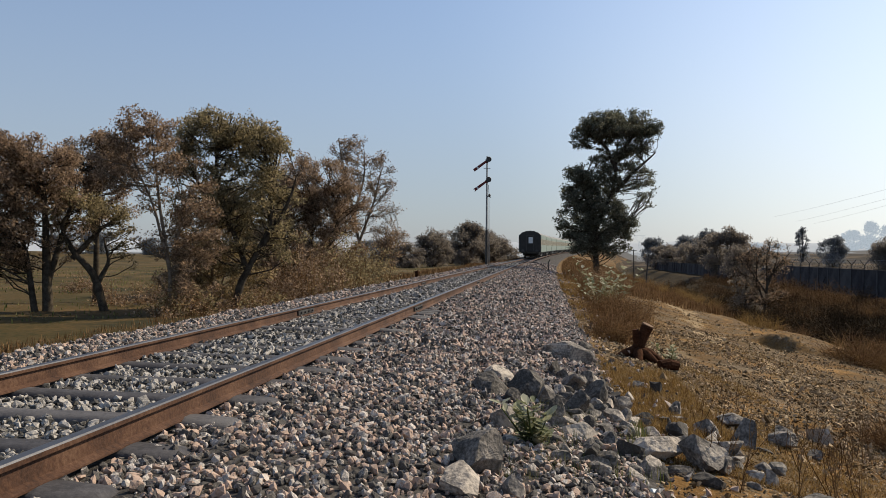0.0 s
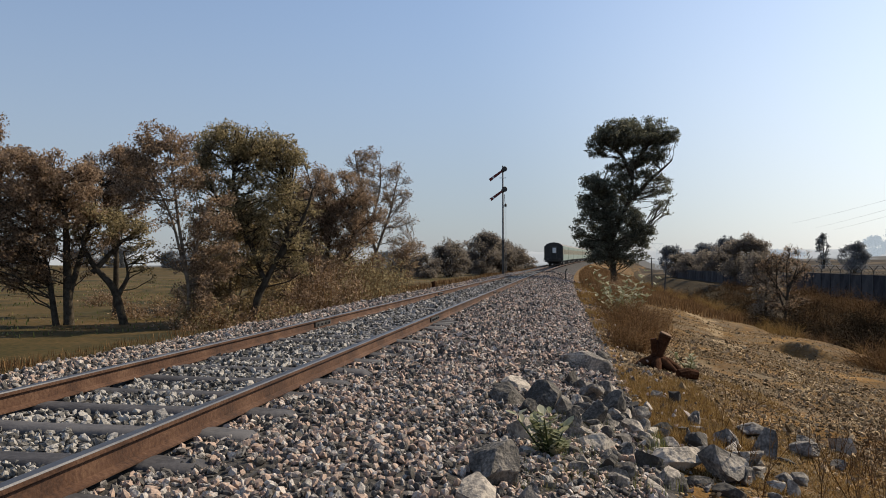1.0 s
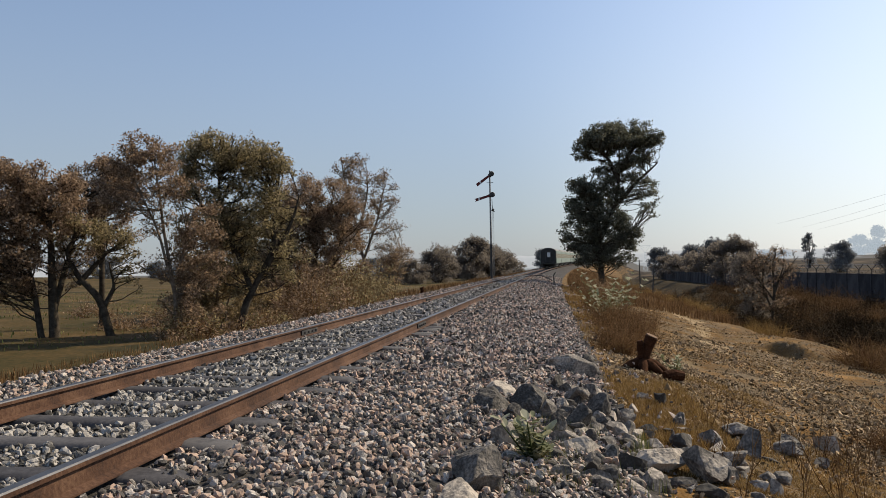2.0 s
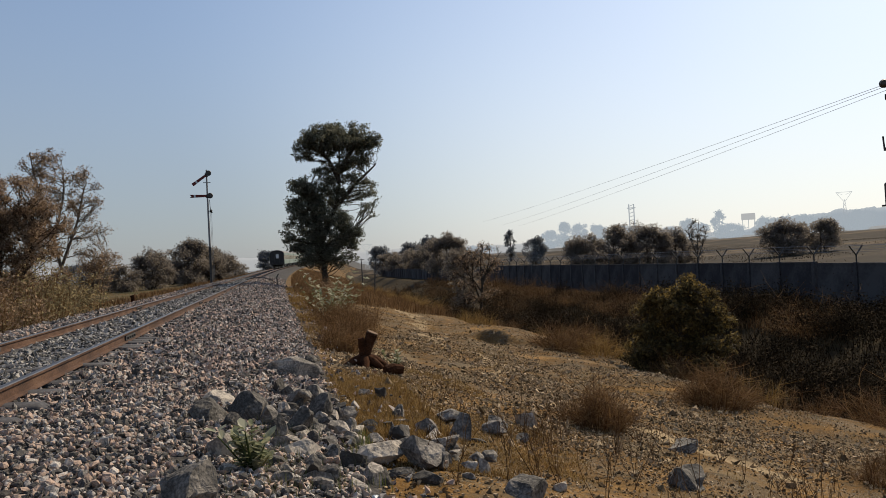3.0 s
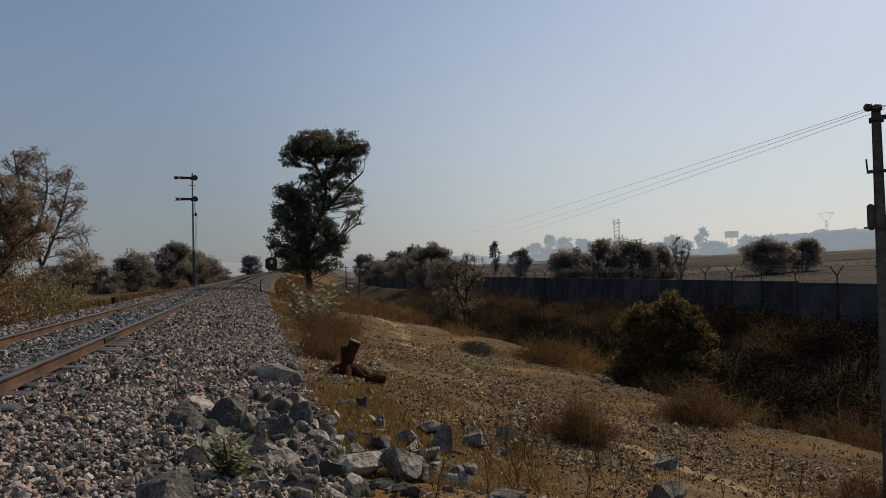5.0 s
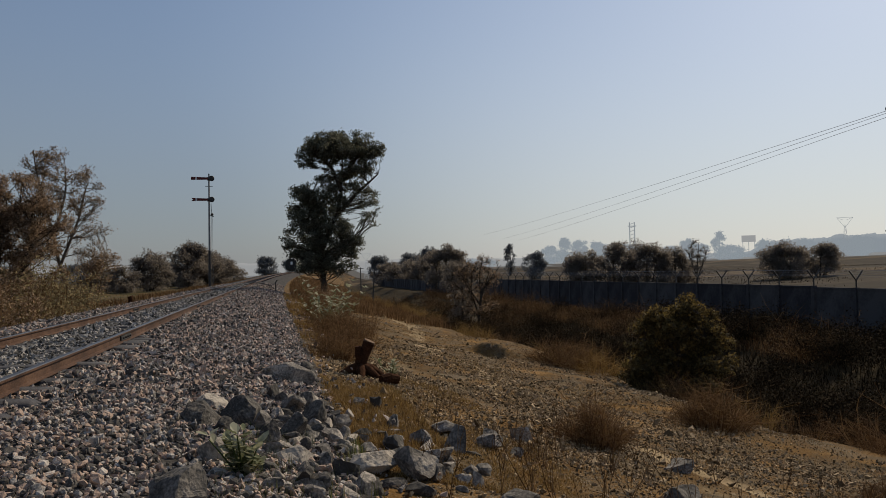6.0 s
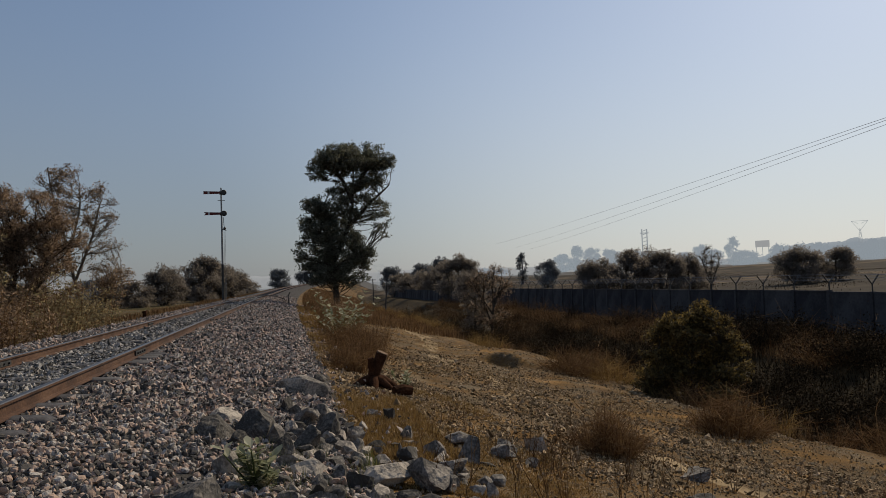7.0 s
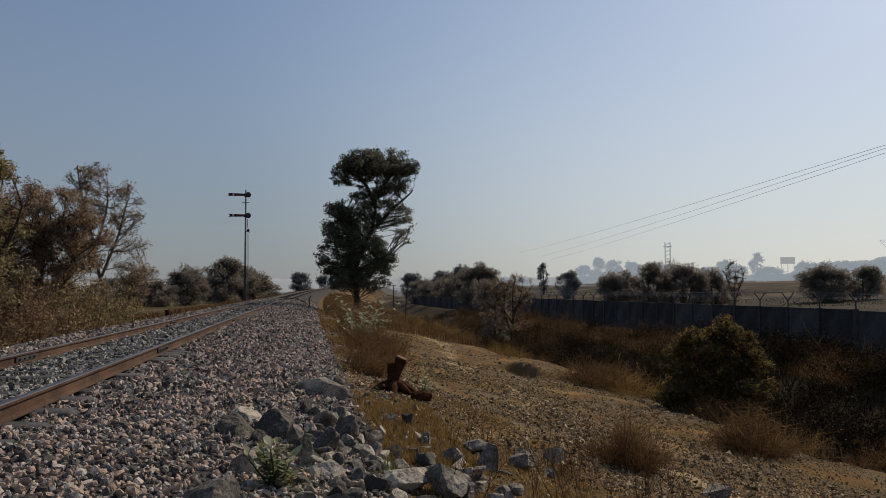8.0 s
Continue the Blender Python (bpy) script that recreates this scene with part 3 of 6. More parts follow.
def strew(u0, u1, y0, y1, per_m2, size, lift=0.3, fz=bz, keep=None):
    n = int((u1 - u0) * (y1 - y0) * per_m2)
    y = brng.uniform(y0, y1, n)
    x = brng.uniform(u0, u1, n) + bend(y)
    if keep is not None:
        m = keep(x, y)
        x, y = x[m], y[m]
    s = size * np.clip(brng.lognormal(0, 0.33, len(x)), 0.4, 1.6)
    return np.stack([x, y, fz(x, y) + s * lift * brng.uniform(0.2, 1.6, len(x))], 1), s


clear = lambda x, y: (np.abs(x - bend(y) - RAIL_R) > 0.075) & (np.abs(x - bend(y) - RAIL_L) > 0.075)
for name, m_, label, beds in (
        ("ballast_stones", M_STONE, "loose angular grey and pinkish crushed stones on the ballast shoulder", (
            (-2.45, 0.55, 2.5, 7.5, 720, 0.0245), (-2.45, 0.55, 7.5, 9, 720, 0.0245), (-2.45, 0.55, 9, 18, 480, 0.027), (-2.45, 0.6, 18, 40, 190, 0.035), (-2.45, 0.6, 40, 90, 50, 0.05),
            (-6.9, -4.3, 6, 13, 320, 0.027), (-6.9, -4.3, 13, 20, 300, 0.03), (-6.9, -4.3, 20, 45, 120, 0.038), (-7.0, -4.3, 45, 90, 30, 0.05), (-2.45, 0.6, -6, 2.5, 330, 0.03), (-6.9, -4.3, -6, 6, 200, 0.03))),
        ("crib_stones", M_STONE_GREY, "smaller grey crushed stones packed between the rails", (
            (-4.2, -2.55, -6, 3.0, 330, 0.03), (-4.2, -2.55, 3.0, 8, 560, 0.026), (-4.2, -2.55, 8, 16, 560, 0.026), (-4.2, -2.55, 16, 40, 170, 0.036), (-4.2, -2.55, 40, 90, 45, 0.05)))):
    bs = Geo()
    for u0, u1, y0, y1, d, sz in beds:
        P, S = strew(u0, u1, y0, y1, d, sz, lift=0.45, keep=clear)
        low = (np.abs(P[:, 0] - bend(P[:, 1]) - TRACK_X) < 1.3)
        near_s = np.abs(P[:, 1][:, None] - np.array(sy)[None, :]).min(1)
        on = (low & (np.abs(P[:, 0] - bend(P[:, 1]) - TRACK_X) < 0.9) & (near_s < 0.08)) | (low & (near_s < 0.16) & (np.abs(P[:, 1] - 13.7) < 0.9) & (P[:, 0] > -2.5)) | ((near_s < 0.10) & (P[:, 0] - bend(P[:, 1]) > -2.55) & (P[:, 0] - bend(P[:, 1]) < -2.06))
        on |= (P[:, 1] > 3.75) & (P[:, 1] < 4.0) & (P[:, 0] > -2.45)
        stones(bs, P[~on], S[~on], brng, y0 >= 7.5 or y0 < 0)
    tagged(part(name, bs, m_), label, "ballast stones", kind="stuff")
toe = Geo()
for y0, y1, d, sz in ((4, 12, 150, 0.027), (12, 30, 80, 0.032), (30, 70, 26, 0.042)):
    P, S = strew(0.45, 1.5, y0, y1, d, sz, lift=0.4, fz=lambda x, y: np.maximum(gz(x, y), bz(x, y)), keep=lambda x, y: x - bend(y) - 0.45 < brng.exponential(0.28, len(x)) + 0.12 * vnoise(x, y, 1.5, 44))
    stones(toe, P, S, brng, True)
tagged(part("toe_stones", toe, M_STONE), "stray ballast stones at the foot of the shoulder", "ballast stones", kind="stuff")
LOOSE = []
for k in range(len(PROTO)):
    g = Geo().add(PROTO[k], ICO_F)
    me = g.mesh("stone")
    me.materials.append(M_STONE1)
    LOOSE.append(me)
P, S = strew(-2.35, 0.0, 3.75, 4.0, 700, 0.025, lift=0.45, keep=clear)
for (x, y, z), s in zip(P[:300], S):
    o = new("stone", LOOSE[int(brng.integers(len(LOOSE)))])
    o.parent = ballast
    o.matrix_basis = pose(x, y, z, *brng.uniform(0, 360, 3)) @ Matrix.Diagonal((*(s * brng.uniform(0.55, 1.4, 3)), 1))

# ---- semaphore signal ----
SIG = (-5.92, 75.0)


def semaphore():
    x, y = SIG
    z0 = g1(x, y)
    top = EYE[2] + 75.2 * math.tan(radians(7.42)) - z0
    s = thing("semaphore_signal", "tall grey lattice post signal with two red semaphore arms", "railway signal", (x, y, z0), 3)
    g = Geo()
    tube(g, [(0, 0, -0.4), (0, 0, 3.6)], [0.13, 0.115], 8)
    part("lower_post", g, M_IRON, s, smooth=True)
    g = Geo()
    tube(g, [(0, 0, 3.6), (0, 0, top - 0.25)], [0.1, 0.07], 8)
    part("upper_post", g, M_POSTGREY, s, smooth=True)
    g = Geo()
    tube(g, [(0, 0, top - 0.25), (0, 0, top - 0.12), (0, 0, top)], [0.05, 0.07, 0.012], 8)
    part("finial", g, M_IRON, s)
    h1 = EYE[2] + 75.2 * math.tan(radians(7.02)) - z0
    h2 = EYE[2] + 75.2 * math.tan(radians(5.5)) - z0
    arms = []
    for h, notch in ((h1, False), (h2, True)):
        box_g = Geo()
        box(box_g, -0.16, 0.13, -0.12, 0.1, h - 0.16, h + 0.14)
        part("arm_bracket", box_g, M_IRON, s)
        g = Geo()
        L = 1.62
        if notch:
            ring = [(-0.1, -0.11), (-0.1, 0.11), (-L, 0.15), (-L + 0.16, 0.0), (-L, -0.15)]
        else:
            ring = [(-0.1, -0.11), (-0.1, 0.11), (-L, 0.15), (-L, 0.0), (-L, -0.15)]
        V = [(a, -0.16, b) for a, b in ring] + [(a, -0.135, b) for a, b in ring]
        g.add(V, [[0, 1, 2, 3], [5, 8, 7, 6], [0, 5, 6, 1], [1, 6, 7, 2], [2, 7, 8, 3]])
        g.add(np.array(V)[[0, 3, 4, 5, 8, 9]], [[0, 1, 2], [3, 5, 4]])
        g.add(np.array(V)[[3, 4, 8, 9, 0, 5]], [[0, 2, 3, 1], [1, 3, 5, 4]])
        arm = part("signal_arm", g, M_RED, s, "red arm with a fishtail notch and white band" if notch else "red arm with a square end and white band")
        arm.matrix_basis = pose(0, 0, h)
        g = Geo()
        box(g, -1.24, -1.08, -0.168, -0.162, -0.135, 0.135)
        part("white_band", g, M_WHITE, arm)
        bm = bmesh.new()
        bmesh.ops.create_cone(bm, cap_ends=True, segments=20, radius1=0.27, radius2=0.24, depth=0.07, matrix=pose(0.24, -0.14, 0.02, 90))
        bmesh.ops.create_cone(bm, cap_ends=True, segments=12, radius1=0.09, radius2=0.09, depth=0.16, matrix=pose(0, -0.1, 0, 90))
        part("spectacle", bm, M_IRON, arm)
        arms.append(arm)
    g = Geo()
    for dz in (-0.75,):
        box(g, -0.34, 0.34, -0.03, 0.03, h1 + dz, h1 + dz + 0.05)
    part("guide_bar", g, M_IRON, s)
    g = Geo()
    tube(g, [(0.17, 0, h2 - 0.35), (0.2, 0, h2 - 1.1), (0.28, 0, h2 - 1.55)], 0.03, 6)
    tube(g, [(0.05, 0, h2 - 1.5), (0.42, 0, h2 - 1.62)], 0.035, 6)
    part("counterweight_lever", g, M_IRON, s)
    bm = bmesh.new()
    bmesh.ops.create_uvsphere(bm, u_segments=10, v_segments=7, radius=0.14, matrix=pose(0.26, 0, h2 - 1.42))
    part("counterweight", bm, M_IRON, s)
    g = Geo()
    for dx in (0.2, 0.3):
        tube(g, [(dx, 0, 0.3), (dx, 0, h2 - 1.6)], 0.012, 4)
    part("pull_wire", g, M_WIRE, s)
    g = Geo()
    box(g, -0.35, 0.35, -0.35, 0.35, -0.6, 0.06)
    part("footing", g, M_CONCRETE, s)
    return arms, (h1, h2)


SIGNAL_ARMS, ARM_H = semaphore()

# ---- train ----
COACH_L, COACH_STEP = 21.2, 22.0


def coach():
    """A passenger coach, at the middle of its length, rail tops at z = 0; its tail end faces -y."""
    c = thing("railway_coach", "green and cream passenger coach with arched grey roof", "train coach", group="coaches of the train")
    h = COACH_L / 2
    prof = [(-1.58, 0.95), (1.58, 0.95), (1.62, 1.2), (1.62, 3.05), (1.5, 3.4), (1.15, 3.74), (0.6, 3.95), (0, 4.02), (-0.6, 3.95), (-1.15, 3.74), (-1.5, 3.4), (-1.62, 3.05), (-1.62, 1.2)]
    n = len(prof)

    def hull(idx, y0, y1, out=0.0, cap=False):
        P = [(x * (1 + out), z) for x, z in (prof[i] for i in idx)]
        V = [(x, y0, z) for x, z in P] + [(x, y1, z) for x, z in P]
        m = len(P)
        g_ = Geo().add(V, [[i, i + 1, m + i + 1, m + i] for i in range(m - 1)])
        return g_
    g = hull([4, 5, 6, 7, 8, 9, 10], -h, h, 0.012)
    part("roof", g, M_ROOF, c, smooth=True)
    body = Geo()
    for s in (1, -1):
        box(body, *sorted((s * 1.5, s * 1.62)), -h, h, 0.95, 1.95)
        box(body, *sorted((s * 1.48, s * 1.6)), -h, h, 2.85, 3.42)
    box(body, -1.6, 1.6, -h + 0.1, h - 0.1, 0.9, 1.2)
    part("side_panel", body, M_GREEN, c, "green lower side with a green band under the roof")
    yw = np.linspace(-h + 1.7, h - 1.7, 13)
    edges = [-h] + [v for y in yw for v in (y - 0.45, y + 0.45)] + [h]
    for s in (1, -1):
        x0, x1 = sorted((s * 1.5, s * 1.605))
        for a, b in zip(edges[::2], edges[1::2]):
            part("window_pillar", box(Geo(), x0, x1, a, b, 1.95, 2.85), M_CREAM, c)
    for s in (1, -1):
        for y in np.linspace(-h + 1.7, h - 1.7, 13):
            w = Geo()
            box(w, *sorted((s * 1.52, s * 1.55)), y - 0.45, y + 0.45, 1.95, 2.85)
            part("window", w, M_GLASS, c)
    for y0 in (-h, h):
        e = Geo()
        V = [(x, y0, z) for x, z in prof]
        V2 = [(x * 0.98, y0 + (0.12 if y0 < 0 else -0.12), z) for x, z in prof]
        e.add(V + [(0, y0, 2.2)], [[i, (i + 1) % n, n] for i in range(n)])
        e.add(V + V2, [[i, n + i, n + (i + 1) % n, (i + 1) % n] for i in range(n)])
        part("end_wall", e, M_COACHEND, c, "dark grimy coach end")
        sg = -1 if y0 < 0 else 1
        d = Geo()
        box(d, -0.55, -0.43, *sorted((y0, y0 + sg * 0.12)), 1.0, 3.25)
        box(d, 0.43, 0.55, *sorted((y0, y0 + sg * 0.12)), 1.0, 3.25)
        box(d, -0.55, 0.55, *sorted((y0, y0 + sg * 0.12)), 3.25, 3.4)
        gang = part("gangway", d, M_UNDER, c)
        w = Geo()
        box(w, -0.2, 0.42, *sorted((y0 + sg * 0.005, y0 + sg * 0.05)), 2.2, 3.1)
        part("door_window", w, M_WHITE, gang, "pale door window")
        b = bmesh.new()
        for x in (-0.98, 0.98):
            bmesh.ops.create_cone(b, cap_ends=True, segments=12, radius1=0.09, radius2=0.09, depth=0.5, matrix=pose(x, y0 + sg * 0.25, 1.1, 90))
            bmesh.ops.create_cone(b, cap_ends=True, segments=14, radius1=0.22, radius2=0.22, depth=0.05, matrix=pose(x, y0 + sg * 0.5, 1.1, 90))
        part("buffers", b, M_UNDER, c)
    u = Geo()
    box(u, -1.35, 1.35, -h + 0.2, h - 0.2, 0.72, 0.95)
    box(u, -1.2, 1.2, -3.2, 3.2, 0.3, 0.75)
    part("underframe", u, M_UNDER, c)
    for y0 in (-h + 3.4, h - 3.4):
        bg = Geo()
        for s in (-1, 1):
            box(bg, *sorted((s * 1.0, s * 1.14)), y0 - 1.7, y0 + 1.7, 0.42, 0.72)
        box(bg, -1.0, 1.0, y0 - 0.3, y0 + 0.3, 0.45, 0.75)
        bogie = part("bogie", bg, M_UNDER, c)
        for dy in (-1.3, 1.3):
            wb = bmesh.new()
            for s in (-1, 1):
                bmesh.ops.create_cone(wb, cap_ends=True, segments=18, radius1=0.45, radius2=0.45, depth=0.13, matrix=pose(s * 0.86, y0 + dy, 0.45, 0, 90))
            bmesh.ops.create_cone(wb, cap_ends=True, segments=8, radius1=0.07, radius2=0.07, depth=1.7, matrix=pose(0, y0 + dy, 0.45, 0, 90))
            part("wheelset", wb, M_UNDER, bogie)
    return c


def on_track(y):
    y = float(y)
    slope = float(bend(y + 1) - bend(y - 1)) / 2
    return pose(TRACK_X + float(bend(y)), y, float(rise(y)), math.degrees(float(rise(y + 1) - rise(y - 1)) / 2), 0, -math.degrees(math.atan(slope)))


def tail_y(t):
    return 109.0 + 20.4 * t


COACHES = [coach()]
for k in range(1, 9):
    COACHES.append(copy_thing(COACHES[0], on_track(tail_y(0) + COACH_L / 2 + COACH_STEP * k)))
COACHES[0]["label"] = "last coach of the train with a dark grimy end wall"

# ---- boundary wall ----
WALL_X, WALL_TOP, WALL_STEP = 29.0, -0.30, 3.0


def wall_segment(y0, y1, x, top, wall):
    """A run of concrete panels between posts; pieces share their meshes."""
    n = max(1, round((y1 - y0) / WALL_STEP))
    for k in range(n):
        y = y0 + k * WALL_STEP
        p = new("panel", WALL_PANEL)
        p.parent = wall
        p.matrix_basis = pose(x, y + WALL_STEP / 2, top, 0, 0, 0)
        q = new("post", WALL_POST)
        q.parent = wall
        q.matrix_basis = pose(x, y, top)
        if y < 130:
            b = new("bracket", WALL_BRACKET)
            b.parent = wall
            b.matrix_basis = pose(x, y, top)


WALL_PANEL = bpy.data.meshes.new("panel")
_bm = bmesh.new()
for zz in (-0.06,):
    bmesh.ops.create_cube(_bm, size=1, matrix=Matrix.Translation((0, 0, -1.6)) @ Matrix.Diagonal((0.10, WALL_STEP - 0.13, 3.0, 1)))
    bmesh.ops.create_cube(_bm, size=1, matrix=Matrix.Translation((0, 0, -0.05)) @ Matrix.Diagonal((0.18, WALL_STEP - 0.125, 0.10, 1)))
_bm.to_mesh(WALL_PANEL)
_bm.free()
WALL_PANEL.materials.append(M_WALL)
g = Geo()
box(g, -0.13, 0.11, -0.11, 0.11, -3.1, 0.02)
WALL_POST = g.mesh("post")
WALL_POST.materials.append(M_WALL)
g = Geo()
tube(g, [(0, 0, 0), (0, 0, 0.42)], 0.05, 4)
tube(g, [(0, 0, 0.4), (-0.42, 0, 0.92)], 0.045, 4)
tube(g, [(0, 0, 0.4), (0.42, 0, 0.92)], 0.045, 4)
WALL_BRACKET = g.mesh("bracket")
WALL_BRACKET.materials.append(M_IRON)
wall = thing("boundary_wall", "long grey concrete panel boundary wall topped with barbed wire", "wall")
wall["kind"] = "structure"
wall_segment(-20, 37, WALL_X + 1.0, WALL_TOP - 0.06, wall)
wall_segment(37.2, 100.2, WALL_X + 1.0, WALL_TOP, wall)
wall_segment(100.5, 213, WALL_X + 1.0, WALL_TOP - 0.45, wall)
g = Geo()
for dx, dz in ((-0.4, 0.9), (-0.28, 0.75), (-0.14, 0.58), (0.4, 0.9), (0.2, 0.66)):
    tube(g, [(WALL_X + 1.0 + dx, -20, WALL_TOP + dz - 0.06), (WALL_X + 1.0 + dx, 37, WALL_TOP + dz - 0.06)], 0.006, 4)
    tube(g, [(WALL_X + 1.0 + dx, 37.2, WALL_TOP + dz), (WALL_X + 1.0 + dx, 100, WALL_TOP + dz)], 0.006, 4)
part("barbed_wire", g, M_WIRE, wall)

# ---- power pole ----
POLE_D, POLE_AZ = 12.0, 44.1


def power_pole():
    x, y, z0 = polar(POLE_AZ, POLE_D)
    top = EYE[2] + POLE_D * math.tan(radians(9.72)) - z0
    p = thing("power_pole", "tapered grey concrete power pole with insulators and wires", "utility pole", (x, y, z0), -POLE_AZ)
    bm = bmesh.new()
    V = []
    for z, w, d in ((-0.5, 0.1, 0.09), (top, 0.058, 0.055)):
        V.append([bm.verts.new(c) for c in ((-w, -d, z), (w, -d, z), (w, d, z), (-w, d, z))])
    for i in range(4):
        bm.faces.new((V[0][i], V[0][(i + 1) % 4], V[1][(i + 1) % 4], V[1][i]))
    bm.faces.new(V[1])
    bm.faces.new(V[0][::-1])
    bmesh.ops.bevel(bm, geom=[e for e in bm.edges if abs(e.verts[0].co.z - e.verts[1].co.z) > 1], offset=0.018, segments=2, affect="EDGES")
    part("shaft", bm, M_CONCRETE, p)
    g = Geo()
    box(g, -0.06, 0.26, -0.13, -0.075, top - 0.17, top - 0.11)
    box(g, -0.09, 0.09, -0.1, 0.1, top - 0.18, top - 0.13)
    tube(g, [(0.14, -0.1, top - 0.14), (0.14, -0.1, top + 0.05)], 0.012, 5)
    tube(g, [(0.24, -0.1, top - 0.14), (0.24, -0.1, top)], 0.012, 5)
    part("top_bracket", g, M_IRON, p)
    g = Geo()
    box(g, -0.14, 0.30, -0.115, -0.08, top - 0.90, top - 0.855)
    tube(g, [(-0.13, -0.1, top - 0.88), (-0.14, -0.1, top - 0.70)], 0.012, 5)
    tube(g, [(0.28, -0.1, top - 0.88), (0.27, -0.1, top - 0.69)], 0.012, 5)
    part("lower_bracket", g, M_IRON, p)
    for ix, iz in ((-0.09, 0.02), (0.02, 0.0), (0.22, 0.0)):
        b = bmesh.new()
        for dx, r in ((-0.045, 0.05), (0.0, 0.062), (0.045, 0.05)):
            bmesh.ops.create_cone(b, cap_ends=True, segments=14, radius1=r, radius2=r * 0.7, depth=0.04, matrix=pose(ix, -0.1 + dx, top + iz, 90))
        bmesh.ops.create_cone(b, cap_ends=True, segments=10, radius1=0.03, radius2=0.03, depth=0.14, matrix=pose(ix, -0.1, top + iz, 90))
        part("insulator", b, M_IRON, p)
    part("fuse_box", bevel_box(-0.16, -0.06, -0.1, 0.08, top - 1.68, top - 1.32, 0.03), M_IRON, p)
    g = Geo()
    box(g, -0.2, 0.14, -0.1, -0.07, top - 1.66, top - 1.635)
    part("box_clamp", g, M_IRON, p)
    base = Vector((x, y, z0))
    rot = pose(0, 0, 0, 0, 0, -POLE_AZ)
    for k, (ix, az_far, el_far) in enumerate(((-0.09, 15.85, 2.7), (0.02, 17.3, 2.36), (0.22, 18.4, 2.2))):
        a = base + rot @ Vector((ix, -0.1, top))
        D = 60.0
        b = Vector((D * math.sin(radians(az_far)), D * math.cos(radians(az_far)), EYE[2] + D * math.tan(radians(el_far))))
        c = a + (a - b).normalized() * 22 + Vector((0.5 * k, -0.5 * k, 0))
        c.z = a.z - 0.2 - 0.55 * k
        g = Geo()
        for s, e, sag in ((a, b, 0.1), (a, c, 0.5)):
            tube(g, [tuple(s.lerp(e, t) - Vector((0, 0, sag * 4 * t * (1 - t)))) for t in np.linspace(0, 1, 14)], 0.0032, 4)
        w = part("power_wire", g, M_WIRE)
        w.parent = p
        w.matrix_parent_inverse = p.matrix_basis.inverted()
    return p


power_pole()

# ---- trees ----


def path_between(a, b, rng, n=7, bow=0.12, wob=0.05):
    a, b = np.asarray(a, float), np.asarray(b, float)
    L = np.linalg.norm(b - a)
    t = np.linspace(0, 1, n)[:, None]
    side = rng.normal(size=3) * wob * L
    P = a + (b - a) * t + np.array([0, 0, -bow * L]) * (4 * t * (1 - t)) * 0.6 + side * np.sin(t * math.pi)
    P[1:-1] += rng.normal(size=(n - 2, 3)) * wob * L * 0.25
    return P


